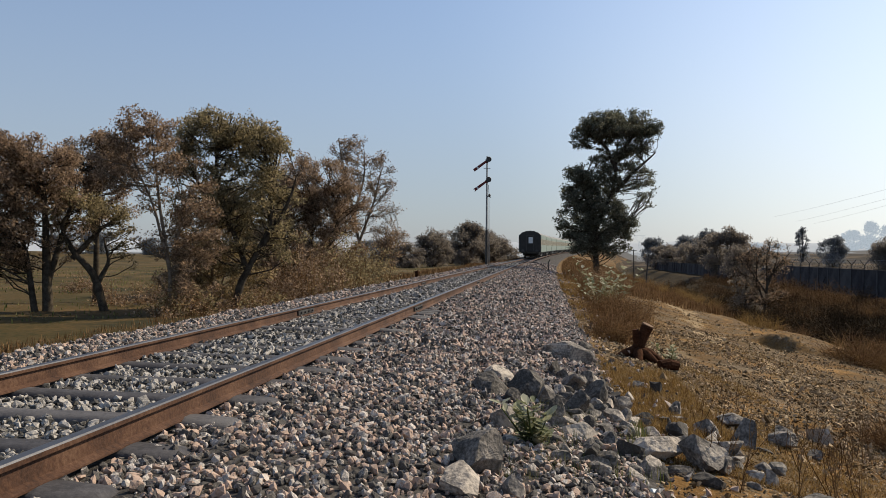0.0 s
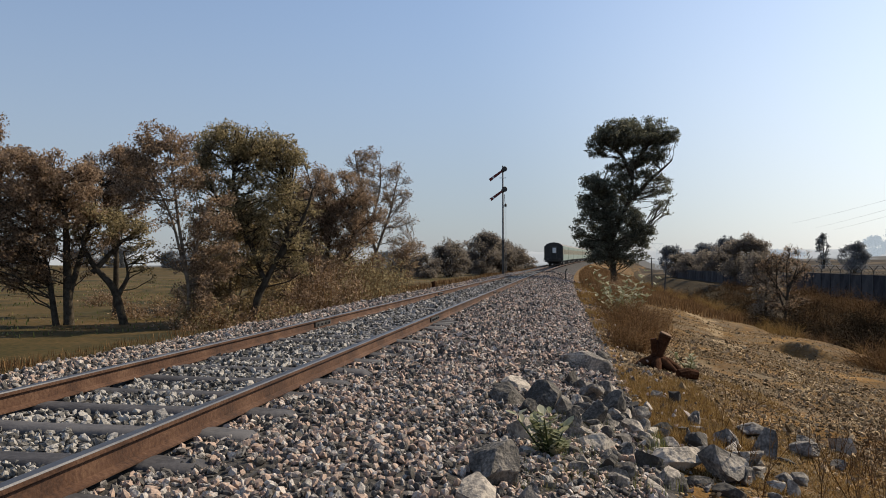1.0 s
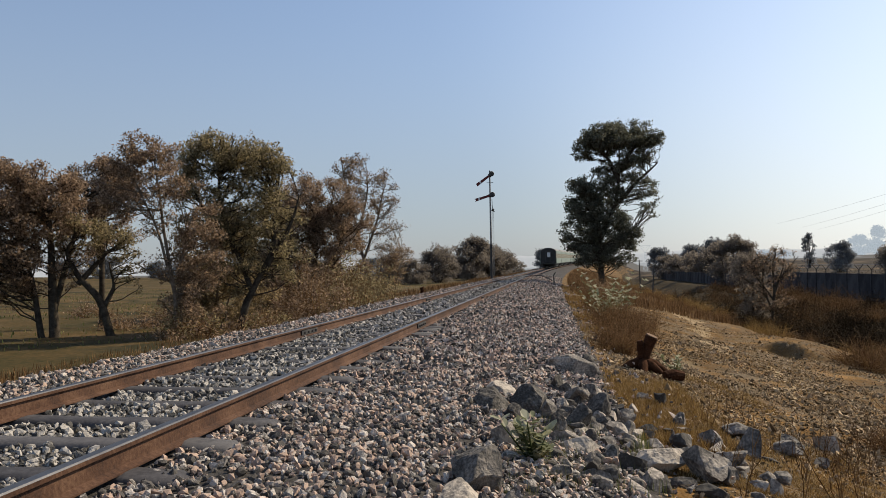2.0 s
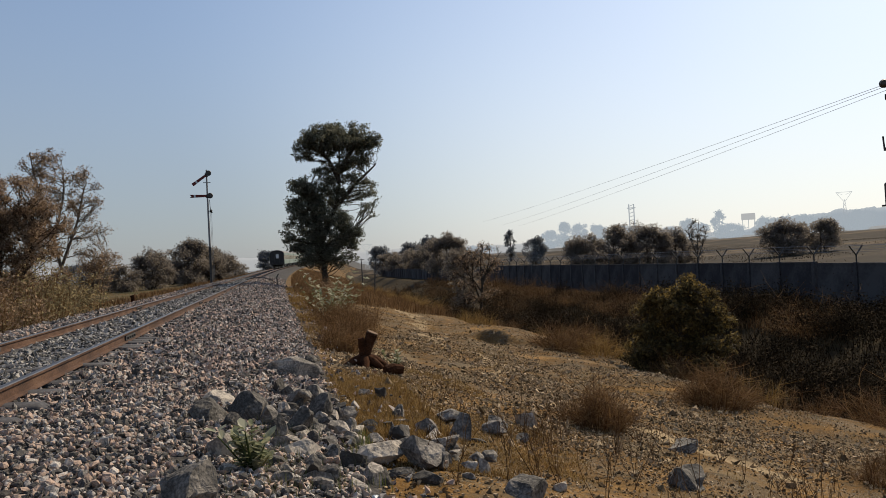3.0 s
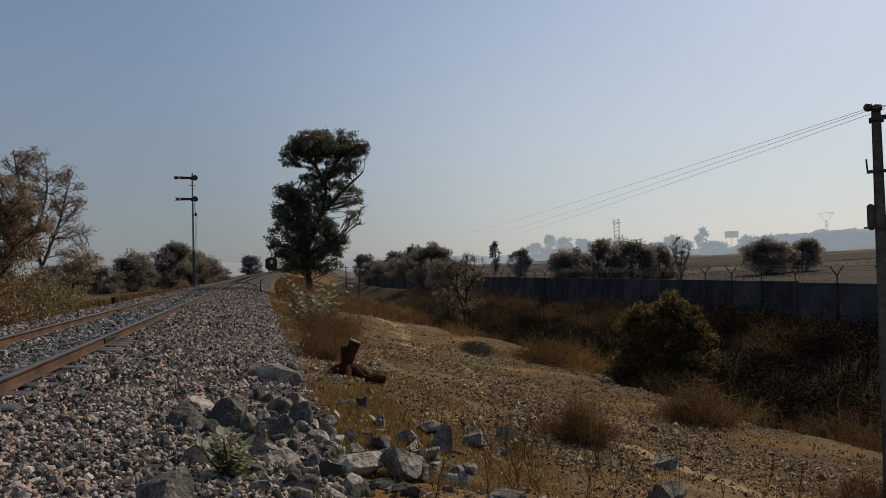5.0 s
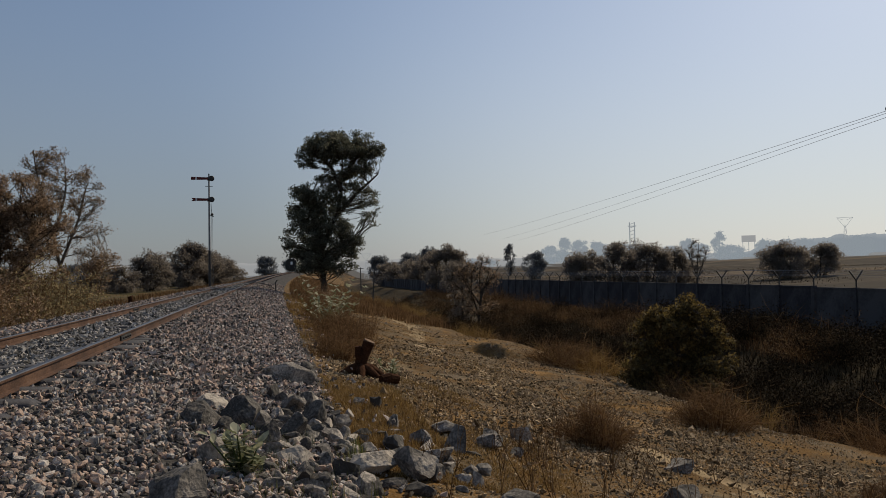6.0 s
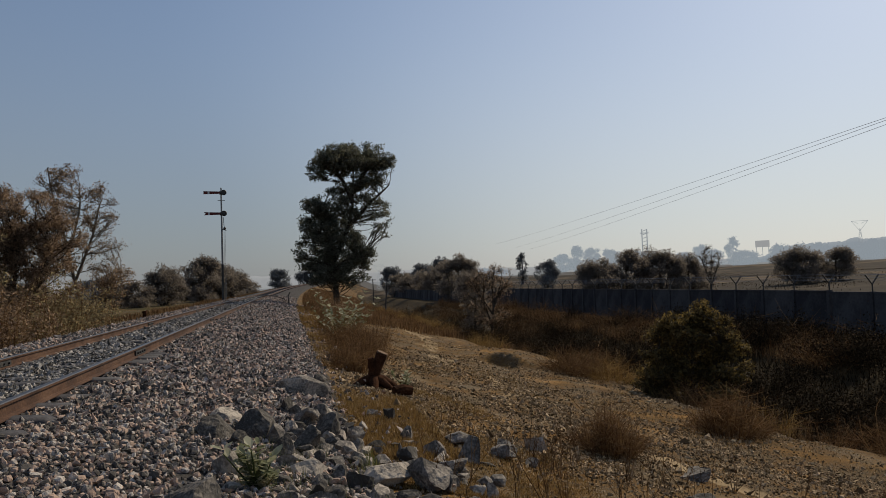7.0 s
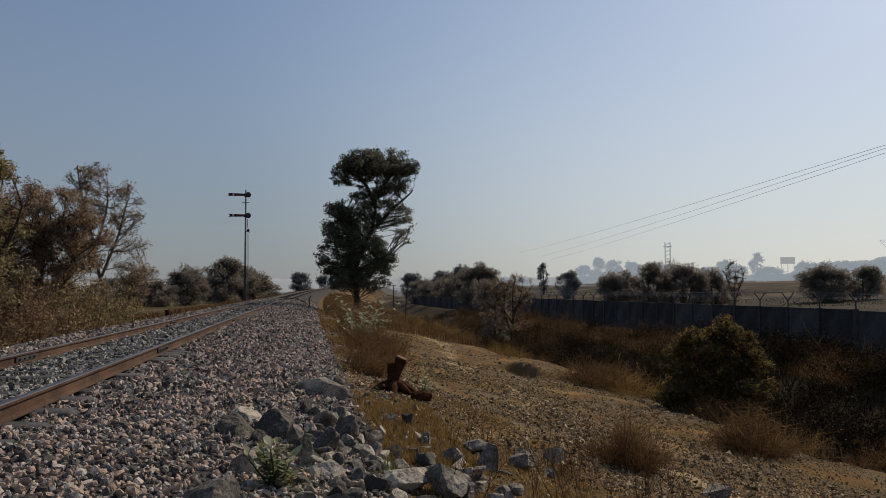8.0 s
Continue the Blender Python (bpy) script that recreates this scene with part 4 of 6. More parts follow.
def tree(at, trunks, blobs, leaf_mat, bark, label, seed, name="tree", category="tree", leaf=0.085, per=1500, r0=0.16, twig=0.011, twigs=16, rz=0.0, deep=0.85, full=1.15, group="", sides=7):
    """A tree from trunk lines and the masses of its crown, in metres from its base.
    blobs: x, z, half width, half height, number of leaf sprays, their radius, how leafy they are."""
    rng = np.random.default_rng(seed)
    t = thing(name, label, category, at, rz, group)
    wood, leafg = Geo(), Geo()
    pts = []
    for k, line in enumerate(trunks):
        line = np.asarray(line, float)
        if k:
            line = line + np.linspace(0, 1, len(line))[:, None] * (0, rng.uniform(-0.5, 0.5), 0)
        s = np.linspace(0, len(line) - 1, len(line) * 4)
        P = np.stack([np.interp(s, np.arange(len(line)), line[:, c]) for c in range(3)], 1)
        P[1:-1] = (P[:-2] + 2 * P[1:-1] + P[2:]) / 4
        P += np.cumsum(rng.normal(size=P.shape) * 0.012, 0) * np.linspace(0, 1, len(P))[:, None]
        rr = np.linspace(1, 0.22, len(P)) * r0 * (1 if k == 0 else 0.66)
        if line[0][2] < 0.2:
            rr[0] *= 1.4
        tube(wood, P, rr, sides)
        pts += [(p, r) for p, r in zip(P, rr)]
    TP = np.array([p for p, _ in pts])
    TR = np.array([r for _, r in pts])
    for bx_, bz_, rx, rz_, n, r, lush in blobs:
        for _ in range(int(n * full)):
            d = rng.normal(size=3)
            d *= 1.1 * rng.uniform(0, 1) ** 0.36 / np.linalg.norm(d)
            c = np.array([bx_ + d[0] * rx, d[1] * rx * deep, bz_ + d[2] * rz_])
            cr = r * rng.uniform(0.65, 1.3)
            score = np.linalg.norm(TP - c, axis=1) + 2.5 * np.clip(TP[:, 2] - c[2] + cr * 0.3, 0, None)
            i = int(np.argsort(score)[rng.integers(0, 4)])
            P = path_between(TP[i], c, rng, 7, 0.05, 0.07)
            tube(wood, P, np.linspace(min(TR[i] * 0.55, 0.014 + 0.035 * cr), twig * 1.3, len(P)), 4)
            nt = max(3, int(twigs * cr))
            ends = []
            for _ in range(nt):
                e = rng.normal(size=3) * (1, 1, 0.8) + (0, 0, 0.2)
                e *= rng.uniform(0.5, 1.0) / np.linalg.norm(e)
                Q = path_between(P[rng.integers(len(P) // 2, len(P))], c + e * cr, rng, 5, 0.05, 0.08)
                ribbon(wood, Q, twig, rng)
                ends.append(Q)
            m = int(per * cr * cr * min(1.0, lush * 1.25))
            if not m:
                continue
            # half of the leaves sit along the twigs, half fill the spray up to a clear edge
            E = np.array(ends)
            q, s = rng.integers(0, len(E), m // 2), rng.uniform(1.5, 3.999, m // 2)
            i0 = s.astype(int)
            L1 = E[q, i0] * (1 - (s - i0))[:, None] + E[q, i0 + 1] * (s - i0)[:, None] + rng.normal(size=(m // 2, 3)) * leaf * 0.5
            o = rng.normal(size=(m - m // 2, 3))
            o *= (rng.uniform(0, 1, len(o)) ** 0.4 / np.linalg.norm(o, axis=1))[:, None]
            leaves(leafg, np.concatenate([L1, c + o * (cr, cr, cr * 0.62)]), leaf, rng, 0.55)
    part("trunk", wood, bark, t, smooth=True)
    if leafg.v:
        part("crown", leafg, leaf_mat, t)
    return t


# main roadside tree: two storeys of dense dark foliage, a sparse limb reaching to one side
D_T, AZ_T = 64.0, 3.68
TB = polar(AZ_T, D_T)
UP_T = EYE[2] - D_T * math.tan(radians(0.9)) - TB[2]
MAIN_TRUNKS = [[(0.05, 0, -UP_T - 0.4), (0.05, 0, -0.3), (-0.14, 0, 2.11), (-0.23, 0, 4.21), (0.05, 0, 4.91)], [(-0.21, 0, 2.74), (0.75, 0, 4.91), (1.4, 0, 6.55), (1.59, 0, 8.42), (1.68, 0, 10.76)],
               [(-0.23, 0, 3.91), (-0.61, 0, 5.85), (-1.01, 0, 7.72)], [(1.5, 0, 6.25), (3.09, 0, 7.96), (4.73, 0, 9.36)], [(1.64, 0, 7.89), (0.75, 0, 10.06), (-0.89, 0, 11.23)],
               [(1.68, 0, 9.06), (2.85, 0, 10.76), (4.02, 0, 11.47)], [(-0.07, 0, 2.27), (1.45, 0, 3.51), (2.85, 0, 3.98)]]
MAIN_BLOBS = [(1.68, 11.7, 3.1, 1.1, 95, 0.5, 1), (3.7, 10.65, 1.45, 1.2, 34, 0.46, 0.8), (0.05, 11.4, 1.7, 0.95, 40, 0.48, 1), (-1.5, 10.65, 0.6, 1.0, 14, 0.4, 0.8), (2.1, 9.8, 2.1, 0.9, 34, 0.44, 0.7),
              (1.3, 8.6, 1.6, 0.8, 26, 0.42, 0.7), (0.05, 9.01, 0.75, 0.42, 5, 0.36, 0.6), (3.3, 7.5, 1.4, 1.4, 34, 0.4, 0.55), (3.9, 6.3, 0.9, 1.3, 20, 0.34, 0.4),
              (-0.89, 7.4, 1.6, 0.95, 46, 0.46, 1), (-1.36, 5.97, 1.5, 1.3, 50, 0.48, 1), (0.6, 6.3, 1.4, 1.6, 46, 0.46, 0.85), (-1.4, 3.74, 1.75, 1.6, 62, 0.48, 1), (0.9, 4.0, 1.6, 1.7, 52, 0.46, 0.9),
              (2.3, 3.28, 0.95, 1.25, 24, 0.42, 0.75), (-0.5, 1.9, 2.0, 0.9, 40, 0.44, 0.85), (1.75, 1.7, 1.2, 0.9, 18, 0.4, 0.7)]
tree((TB[0], TB[1], TB[2]), [[(x, y, z + UP_T) for x, y, z in t] for t in MAIN_TRUNKS], [(b[0], b[1] + UP_T, *b[2:]) for b in MAIN_BLOBS],
     M_LEAF_DARK, M_BARK, "tall dark green roadside tree with a flat two-tiered crown", 31, leaf=0.14, per=560, full=1.12, r0=0.34, twig=0.016, twigs=10, rz=-AZ_T, deep=0.75)


def left_tree(az, d, trunks, blobs, lm, bark, label, seed, **kw):
    thin = 0.74 if d < 45 else 1.0
    kw["per"], kw["full"] = kw.get("per", 1500) * thin, kw.get("full", 1.15) * (0.5 + 0.5 * thin)
    return tree(polar(az, d), trunks, blobs, lm, bark, label, seed, rz=-az, group="trees along the field", **kw)


left_tree(-35.65, 31.6, [[(0.0, 0, -0.3), (-0.08, 0, 1.98), (-0.16, 0, 4.03), (-0.4, 0, 5.77)], [(-0.4, 0, -0.3), (-0.71, 0, 2.13), (-1.34, 0, 4.35)], [(-0.05, 0, 1.04), (0.55, 0, 3.24), (1.03, 0, 4.82)]],
          [(-0.87, 5.3, 2.0, 1.4, 62, 0.5, 1), (0.1, 4.5, 1.35, 1.5, 44, 0.46, 0.9), (-1.5, 3.3, 1.3, 1.5, 28, 0.46, 0.9), (0.9, 2.9, 1.0, 0.9, 12, 0.4, 0.5), (-3.24, 4.0, 1.7, 2.4, 44, 0.5, 1), (-1.2, 2.4, 1.5, 1.2, 22, 0.44, 0.6)],
          M_LEAF_BROWN, M_BARK, "dense brown-leaved tree with several dark stems", 41, r0=0.2)
left_tree(-41.5, 33, [[(0, 0, -0.3), (0.1, 0, 2.5), (0.0, 0, 6.0)], [(0.05, 0, 1.8), (0.9, 0, 4.0), (1.1, 0, 6.2)]],
          [(0.2, 6.9, 1.1, 1.1, 26, 0.46, 1), (0.1, 4.6, 1.7, 1.6, 40, 0.48, 0.9), (-1.6, 4.6, 1.6, 2.2, 34, 0.5, 0.9)], M_LEAF_BROWN, M_BARK, "tall brown-leaved tree at the field edge", 42, r0=0.2)
left_tree(-32.7, 36, [[(0.0, 0, -0.3), (0.0, 0, 3.6), (0.09, 0, 6.12)], [(0.04, 0, 2.4), (-0.45, 0, 4.86), (-0.63, 0, 6.12)]],
          [(0.09, 6.4, 1.3, 1.1, 36, 0.48, 1), (-0.54, 5.5, 1.15, 1.0, 20, 0.46, 0.8), (0.81, 6.12, 0.95, 1.1, 20, 0.44, 0.8), (0.4, 4.6, 1.3, 1.0, 20, 0.42, 0.6)], M_LEAF_BROWN, M_BARK, "dark brown-leaved tree at the field edge", 43)
left_tree(-32.1, 31.2, [[(0.0, 0, -0.3), (-0.39, 0, 1.33), (-1.17, 0, 2.26), (-1.56, 0, 3.12), (-1.09, 0, 4.06)], [(-0.34, 0, 0.95), (0.08, 0, 1.87), (-0.16, 0, 2.81)], [(-1.17, 0, 1.96), (-0.16, 0, 3.12), (0.47, 0, 3.59)]],
          [(-0.47, 3.59, 1.3, 0.65, 18, 0.34, 0.6), (-1.25, 3.9, 1.0, 0.7, 14, 0.34, 0.7), (0.47, 3.12, 0.7, 0.6, 8, 0.3, 0.5), (0.94, 2.34, 0.65, 0.9, 9, 0.3, 0.5), (-0.94, 2.65, 0.7, 0.45, 5, 0.26, 0.4)],
          M_LEAF_OLIVE, M_BARK, "leaning tree with a thin forked dark trunk", 44, r0=0.17)
left_tree(-27.65, 27.4, [[(-0.14, 0, -0.44), (-0.14, 0, 1.51), (-0.48, 0, 3.56), (-0.69, 0, 5.34), (-0.82, 0, 6.3)], [(0.07, 0, -0.44), (0.0, 0, 2.19), (0.27, 0, 3.84), (-0.14, 0, 5.62)], [(-0.14, 0, 1.48), (-0.69, 0, 3.84), (-1.37, 0, 5.34), (-1.64, 0, 6.17)], [(0.0, 0, 2.58), (0.41, 0, 4.25), (0.96, 0, 5.21)]],
          [(-1.1, 6.2, 1.0, 0.8, 26, 0.36, 0.9), (-1.92, 5.21, 0.65, 0.9, 15, 0.34, 0.8), (-0.14, 4.93, 0.9, 1.3, 22, 0.34, 0.45), (-0.69, 3.15, 0.65, 1.15, 10, 0.3, 0.4), (0.69, 3.29, 0.9, 1.5, 34, 0.35, 0.8), (0.27, 1.51, 1.0, 1.1, 26, 0.34, 0.7), (-0.9, 5.6, 1.2, 0.9, 20, 0.34, 0.7)],
          M_LEAF_BROWN, M_BARK2, "olive-brown tree with pale thin upright stems", 46, r0=0.085, leaf=0.075, twigs=24, per=1700)
left_tree(-23.5, 29.3, [[(-0.07, 0, -0.3), (0.22, 0, 1.1), (0.51, 0, 1.69), (1.18, 0, 3.01), (1.32, 0, 4.48), (1.03, 0, 5.95)], [(0.51, 0, 1.39), (-0.15, 0, 3.31), (-1.32, 0, 4.63), (-1.76, 0, 5.95)], [(0.88, 0, 2.27), (1.91, 0, 4.04), (2.21, 0, 5.22)], [(-0.15, 0, 3.01), (-0.73, 0, 5.07), (-0.73, 0, 6.69)]],
          [(-0.96, 6.75, 1.15, 0.72, 40, 0.42, 1), (0.59, 6.6, 1.3, 0.66, 42, 0.42, 1), (1.18, 5.95, 0.85, 0.85, 22, 0.4, 0.9), (-1.91, 5.81, 0.7, 0.85, 16, 0.38, 0.8), (-0.15, 5.51, 1.3, 1.0, 24, 0.38, 0.5), (-0.59, 4.3, 1.5, 1.1, 36, 0.42, 0.8), (0.8, 4.4, 1.3, 1.2, 30, 0.4, 0.6), (1.6, 3.2, 1.2, 1.3, 26, 0.38, 0.6), (-0.3, 2.6, 1.3, 1.2, 20, 0.38, 0.6)],
          M_LEAF_OLIVE, M_BARK, "large olive-green tree with a leaning forked trunk", 48, r0=0.17, leaf=0.08)
left_tree(-25.07, 31, [[(0.0, 0, -0.3), (0.0, 0, 1.86), (-0.15, 0, 3.1)], [(0.03, 0, -0.15), (0.62, 0, 1.86), (0.78, 0, 3.1)]], [(0.1, 3.0, 1.6, 2.0, 70, 0.42, 0.8), (0.3, 1.2, 2.0, 1.1, 46, 0.4, 0.7)],
          M_LEAF_GOLD, M_BARK2, "thin golden-olive scrub tree at the field edge", 57, r0=0.08)
left_tree(-18.2, 40.7, [[(0.0, 0, -0.3), (0.2, 0, 2.45), (0.41, 0, 5.3)], [(-0.2, 0, -0.2), (-1.02, 0, 2.24), (-1.43, 0, 4.69)], [(0.1, 0, -0.1), (1.22, 0, 2.65), (1.63, 0, 4.69)]],
          [(0.3, 6.0, 2.2, 1.5, 84, 0.48, 1), (-1.1, 4.9, 1.9, 1.8, 60, 0.46, 0.9), (1.9, 4.6, 1.3, 1.6, 36, 0.46, 0.9), (1.2, 3.4, 1.7, 2.3, 60, 0.48, 0.9), (-1.43, 2.4, 1.8, 1.9, 50, 0.46, 0.8), (0.4, 1.3, 2.6, 1.2, 50, 0.44, 0.7)],
          M_LEAF_BROWN, M_BARK, "dense rusty brown tree leafed down to the ground", 51, per=1250)
left_tree(-21.2, 42, [[(0, 0, -.3), (0.1, 0, 2.4), (0.3, 0, 5.4)], [(0, 0, -.2), (-0.7, 0, 2.4), (-1.1, 0, 4.6)]], [(0.0, 4.6, 2.3, 1.8, 60, 0.48, 0.9), (0.0, 2.2, 2.6, 1.6, 56, 0.46, 0.8)], M_LEAF_OLIVE, M_BARK, "olive-brown tree leafed almost to the ground", 55, per=1100)
left_tree(-13.35, 47, [[(0.0, 0, -0.3), (-0.33, 0, 1.5), (-0.83, 0, 3.25), (-1.2, 0, 5.25), (-1.83, 0, 7.75), (-2.08, 0, 9.25)], [(-0.75, 0, 2.95), (0.18, 0, 5.5), (0.55, 0, 7.25), (0.8, 0, 7.75)], [(-0.2, 0, -0.05), (-1.7, 0, 1.0), (-2.45, 0, 2.75), (-2.7, 0, 3.5)], [(-0.45, 0, 1.2), (0.8, 0, 2.5), (1.55, 0, 3.5)], [(-1.07, 0, 4.45), (-0.45, 0, 7.0), (-0.45, 0, 8.5)]],
          [(-1.45, 7.75, 1.2, 1.8, 44, 0.42, 0.3), (0.18, 7.0, 1.3, 1.45, 38, 0.4, 0.3), (-1.45, 5.0, 1.2, 1.45, 26, 0.4, 0.3), (1.18, 3.0, 1.1, 1.45, 34, 0.42, 0.4), (0.55, 5.0, 1.1, 1.0, 14, 0.38, 0.25), (-2.45, 2.75, 0.9, 1.45, 22, 0.42, 0.6)],
          M_LEAF_BROWN, M_BARK2, "half-bare tree with pale curved limbs and few brown leaves", 52, per=850, r0=0.13, twigs=34, twig=0.012, leaf=0.085)


def round_tree(az, d, top_el, w, seed, lm, label, bark=None, lush=1.0, rough=1.0, group="trees of the plain"):
    """A bushy field tree of half width w whose top shows at that elevation from the camera's place."""
    at = polar(az, d)
    h = EYE[2] + d * math.tan(radians(top_el)) - at[2]
    rng = np.random.default_rng(seed)
    r = min(w, h * 0.5) * 0.34
    blobs = [(0, h * 0.46, w * 0.95, h * 0.36, 34, r, lush), (0, h * 0.2, w * 0.95, h * 0.2, 22, r, lush * 0.9)]
    for _ in range(6):
        x = rng.uniform(-0.8, 0.8)
        blobs.append((x * w, h * (0.92 - 0.36 * x * x - rng.uniform(0, 0.12) * rough) - r, w * 0.36, h * 0.13, 9, r * 0.8, lush))
    trunks = [[(0, 0, -.3), (0.05 * w, 0, h * 0.35), (0, 0, h * 0.8)], [(0.1 * w, 0, -.3), (w * 0.35, 0.2, h * 0.4), (w * 0.6, 0, h * 0.65)], [(-0.1 * w, 0, -.3), (-w * 0.4, 0.2, h * 0.35), (-w * 0.6, 0, h * 0.65)]]
    leaf = max(0.11, 0.0016 * d)
    return tree(at, trunks, blobs, lm, bark or M_BARK, label, seed, rz=-az, group=group, leaf=leaf, per=6.5 / (leaf * leaf), r0=0.05 * h * 0.5, twig=max(0.012, 0.00012 * d), twigs=8 if d < 250 else 3, sides=5)


# smaller trees further along the track
for az, d, el, w, seed in ((-8.58, 118, 2.1, 3.0, 61), (-6.15, 132, 2.95, 3.4, 62), (-4.9, 136, 2.5, 3.4, 63), (-4.0, 140, 1.9, 3.2, 64), (-3.1, 170, 0.8, 3.6, 66), (-10.3, 112, 1.0, 2.2, 65), (-7.2, 150, 1.2, 3.0, 60), (-11.6, 120, 0.8, 2.4, 59)):
    round_tree(az, d, el, w, seed, M_LEAF_MID, "grey-brown tree beside the track, haze put into its leaf colour", lush=0.8, group="trees along the field")

# ravine and field trees on the far side of the wall
left_tree(15.3, 72, [[(0, 0, -.3), (0.3, 0, 2.8), (0.2, 0, 5.2), (0.5, 0, 6.4)], [(0.2, 0, 2.2), (-1.0, 0, 4.0), (-1.7, 0, 5.4)], [(0.2, 0, 3.2), (1.5, 0, 5.0), (2.3, 0, 5.9)], [(0.1, 0, 1.2), (-0.6, 0, 3.2), (-0.5, 0, 5.8)], [(0.25, 0, 2.6), (1.0, 0, 4.8), (1.2, 0, 6.2)]],
          [(0.3, 5.4, 2.2, 1.5, 40, 0.55, 0.16), (-1.0, 4.2, 1.4, 1.4, 20, 0.5, 0.2), (0.2, 2.4, 1.6, 1.5, 20, 0.5, 0.3)], M_LEAF_BROWN, M_BARK, "almost bare brown tree rising from the ravine", 71, per=700, twigs=34, twig=0.018, leaf=0.12, r0=0.14)
for az, d, el, w, seed, lush in ((12.9, 142, 2.4, 4.0, 72, 0.8), (14.1, 78, 1.5, 1.9, 70, 0.5), (11.4, 175, 1.5, 5.4, 69, 0.8), (10.0, 195, 1.15, 6.0, 68, 0.9), (8.9, 215, 0.95, 5.4, 67, 0.9)):
    round_tree(az, d, el, w, seed, M_LEAF_MID, "thin grey-brown tree by the wall", lush=lush)
for az, d, el, w, seed in ((23.4, 92, 1.75, 2.7, 73), (25.4, 95, 2.55, 2.7, 74), (27.8, 97, 2.5, 2.8, 75), (29.8, 99, 1.9, 2.3, 76), (37.0, 140, 1.85, 3.6, 79), (39.3, 146, 1.7, 3.8, 80), (51.2, 60, 2.6, 2.6, 81), (54.0, 64, 2.4, 2.6, 82)):
    round_tree(az, d, el, w, seed, M_LEAF_MID, "grey-brown tree standing in the field behind the wall")
left_tree(31.3, 97, [[(0, 0, -.3), (0.1, 0, 3.0), (0.4, 0, 6.6)], [(0.1, 0, 2.0), (0.9, 0, 4.4), (1.4, 0, 6.0)], [(0.05, 0, 2.4), (-0.7, 0, 4.6), (-0.9, 0, 6.2)]], [(0.2, 5.2, 1.4, 1.4, 22, 0.5, 0.12), (0.1, 2.6, 1.3, 1.3, 12, 0.5, 0.5)], M_LEAF_MID, M_BARK, "bare thin tree in the field behind the wall", 83, per=500, twigs=26, twig=0.022, leaf=0.16, r0=0.12)
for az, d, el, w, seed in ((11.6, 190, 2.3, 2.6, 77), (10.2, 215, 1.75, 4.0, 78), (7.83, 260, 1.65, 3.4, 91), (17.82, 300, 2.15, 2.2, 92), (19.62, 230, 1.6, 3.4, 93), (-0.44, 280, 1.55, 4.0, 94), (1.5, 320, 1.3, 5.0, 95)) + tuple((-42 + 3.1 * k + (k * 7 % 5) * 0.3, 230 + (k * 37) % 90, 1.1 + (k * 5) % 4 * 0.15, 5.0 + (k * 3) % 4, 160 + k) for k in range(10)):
    round_tree(az, d, el, w, seed, M_LEAF_FAR, "distant tree with pale haze put into its leaf colour")
far_rng = np.random.default_rng(66)
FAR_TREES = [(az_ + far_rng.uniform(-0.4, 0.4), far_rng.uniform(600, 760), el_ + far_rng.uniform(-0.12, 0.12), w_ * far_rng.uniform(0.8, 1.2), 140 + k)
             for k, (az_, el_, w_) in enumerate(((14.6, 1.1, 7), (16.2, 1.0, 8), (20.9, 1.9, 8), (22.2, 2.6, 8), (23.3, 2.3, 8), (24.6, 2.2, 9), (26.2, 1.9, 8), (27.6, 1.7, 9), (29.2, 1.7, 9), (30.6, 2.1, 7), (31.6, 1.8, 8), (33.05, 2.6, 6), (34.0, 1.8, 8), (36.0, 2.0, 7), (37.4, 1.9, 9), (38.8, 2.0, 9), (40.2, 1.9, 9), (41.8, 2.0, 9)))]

# ---- hazy hills far off, haze painted as glow ----


def ridge(az0, az1, d, h0, h1, seed, name, label, material, rough=1.0):
    rng = np.random.default_rng(seed)
    a = np.linspace(az0, az1, 1400)
    t = (a - az0) / (az1 - az0)
    h = h0 + (h1 - h0) * t
    for n, w in ((7, 4.0), (19, 2.6), (60, 1.8), (190, 1.5), (600, 0.6)):
        k = rng.uniform(-1, 1, n + 2)
        f = t * n
        i = f.astype(int)
        u = (f - i) ** 2 * (3 - 2 * (f - i))
        h = h + w * rough * (k[i] * (1 - u) + k[i + 1] * u)
    h *= np.clip(t / 0.2, 0, 1)
    rows = []
    for back, f in ((0, -0.4), (6, 0.75), (30, 1.0), (200, 0.85)):
        rows.append(np.stack([(d + back) * np.sin(np.radians(a)), (d + back) * np.cos(np.radians(a)), h * f], 1))
    m = len(a)
    i, r = np.meshgrid(np.arange(m - 1), np.arange(3))
    F = np.stack([r * m + i, r * m + i + 1, (r + 1) * m + i + 1, (r + 1) * m + i], -1).reshape(-1, 4)
    ob = part(name, Geo().add(np.concatenate(rows), F), material, smooth=True)
    tagged(ob, label, "hills", kind="structure")


ridge(27, 85, 900, 21, 54, 5, "backdrop_ridge", "wooded ridge with pale blue haze painted in its glow", M_RIDGE)
ridge(-75, 75, 2200, 26, 40, 6, "backdrop_far", "far plain and hills with haze painted in their glow", M_RIDGE2)
# leaves and bark of these trees glow in the ridge's haze colour
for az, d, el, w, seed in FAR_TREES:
    round_tree(az, d, el, w, seed, M_RIDGE, "tall distant tree glowing in a painted haze colour", bark=M_RIDGE)

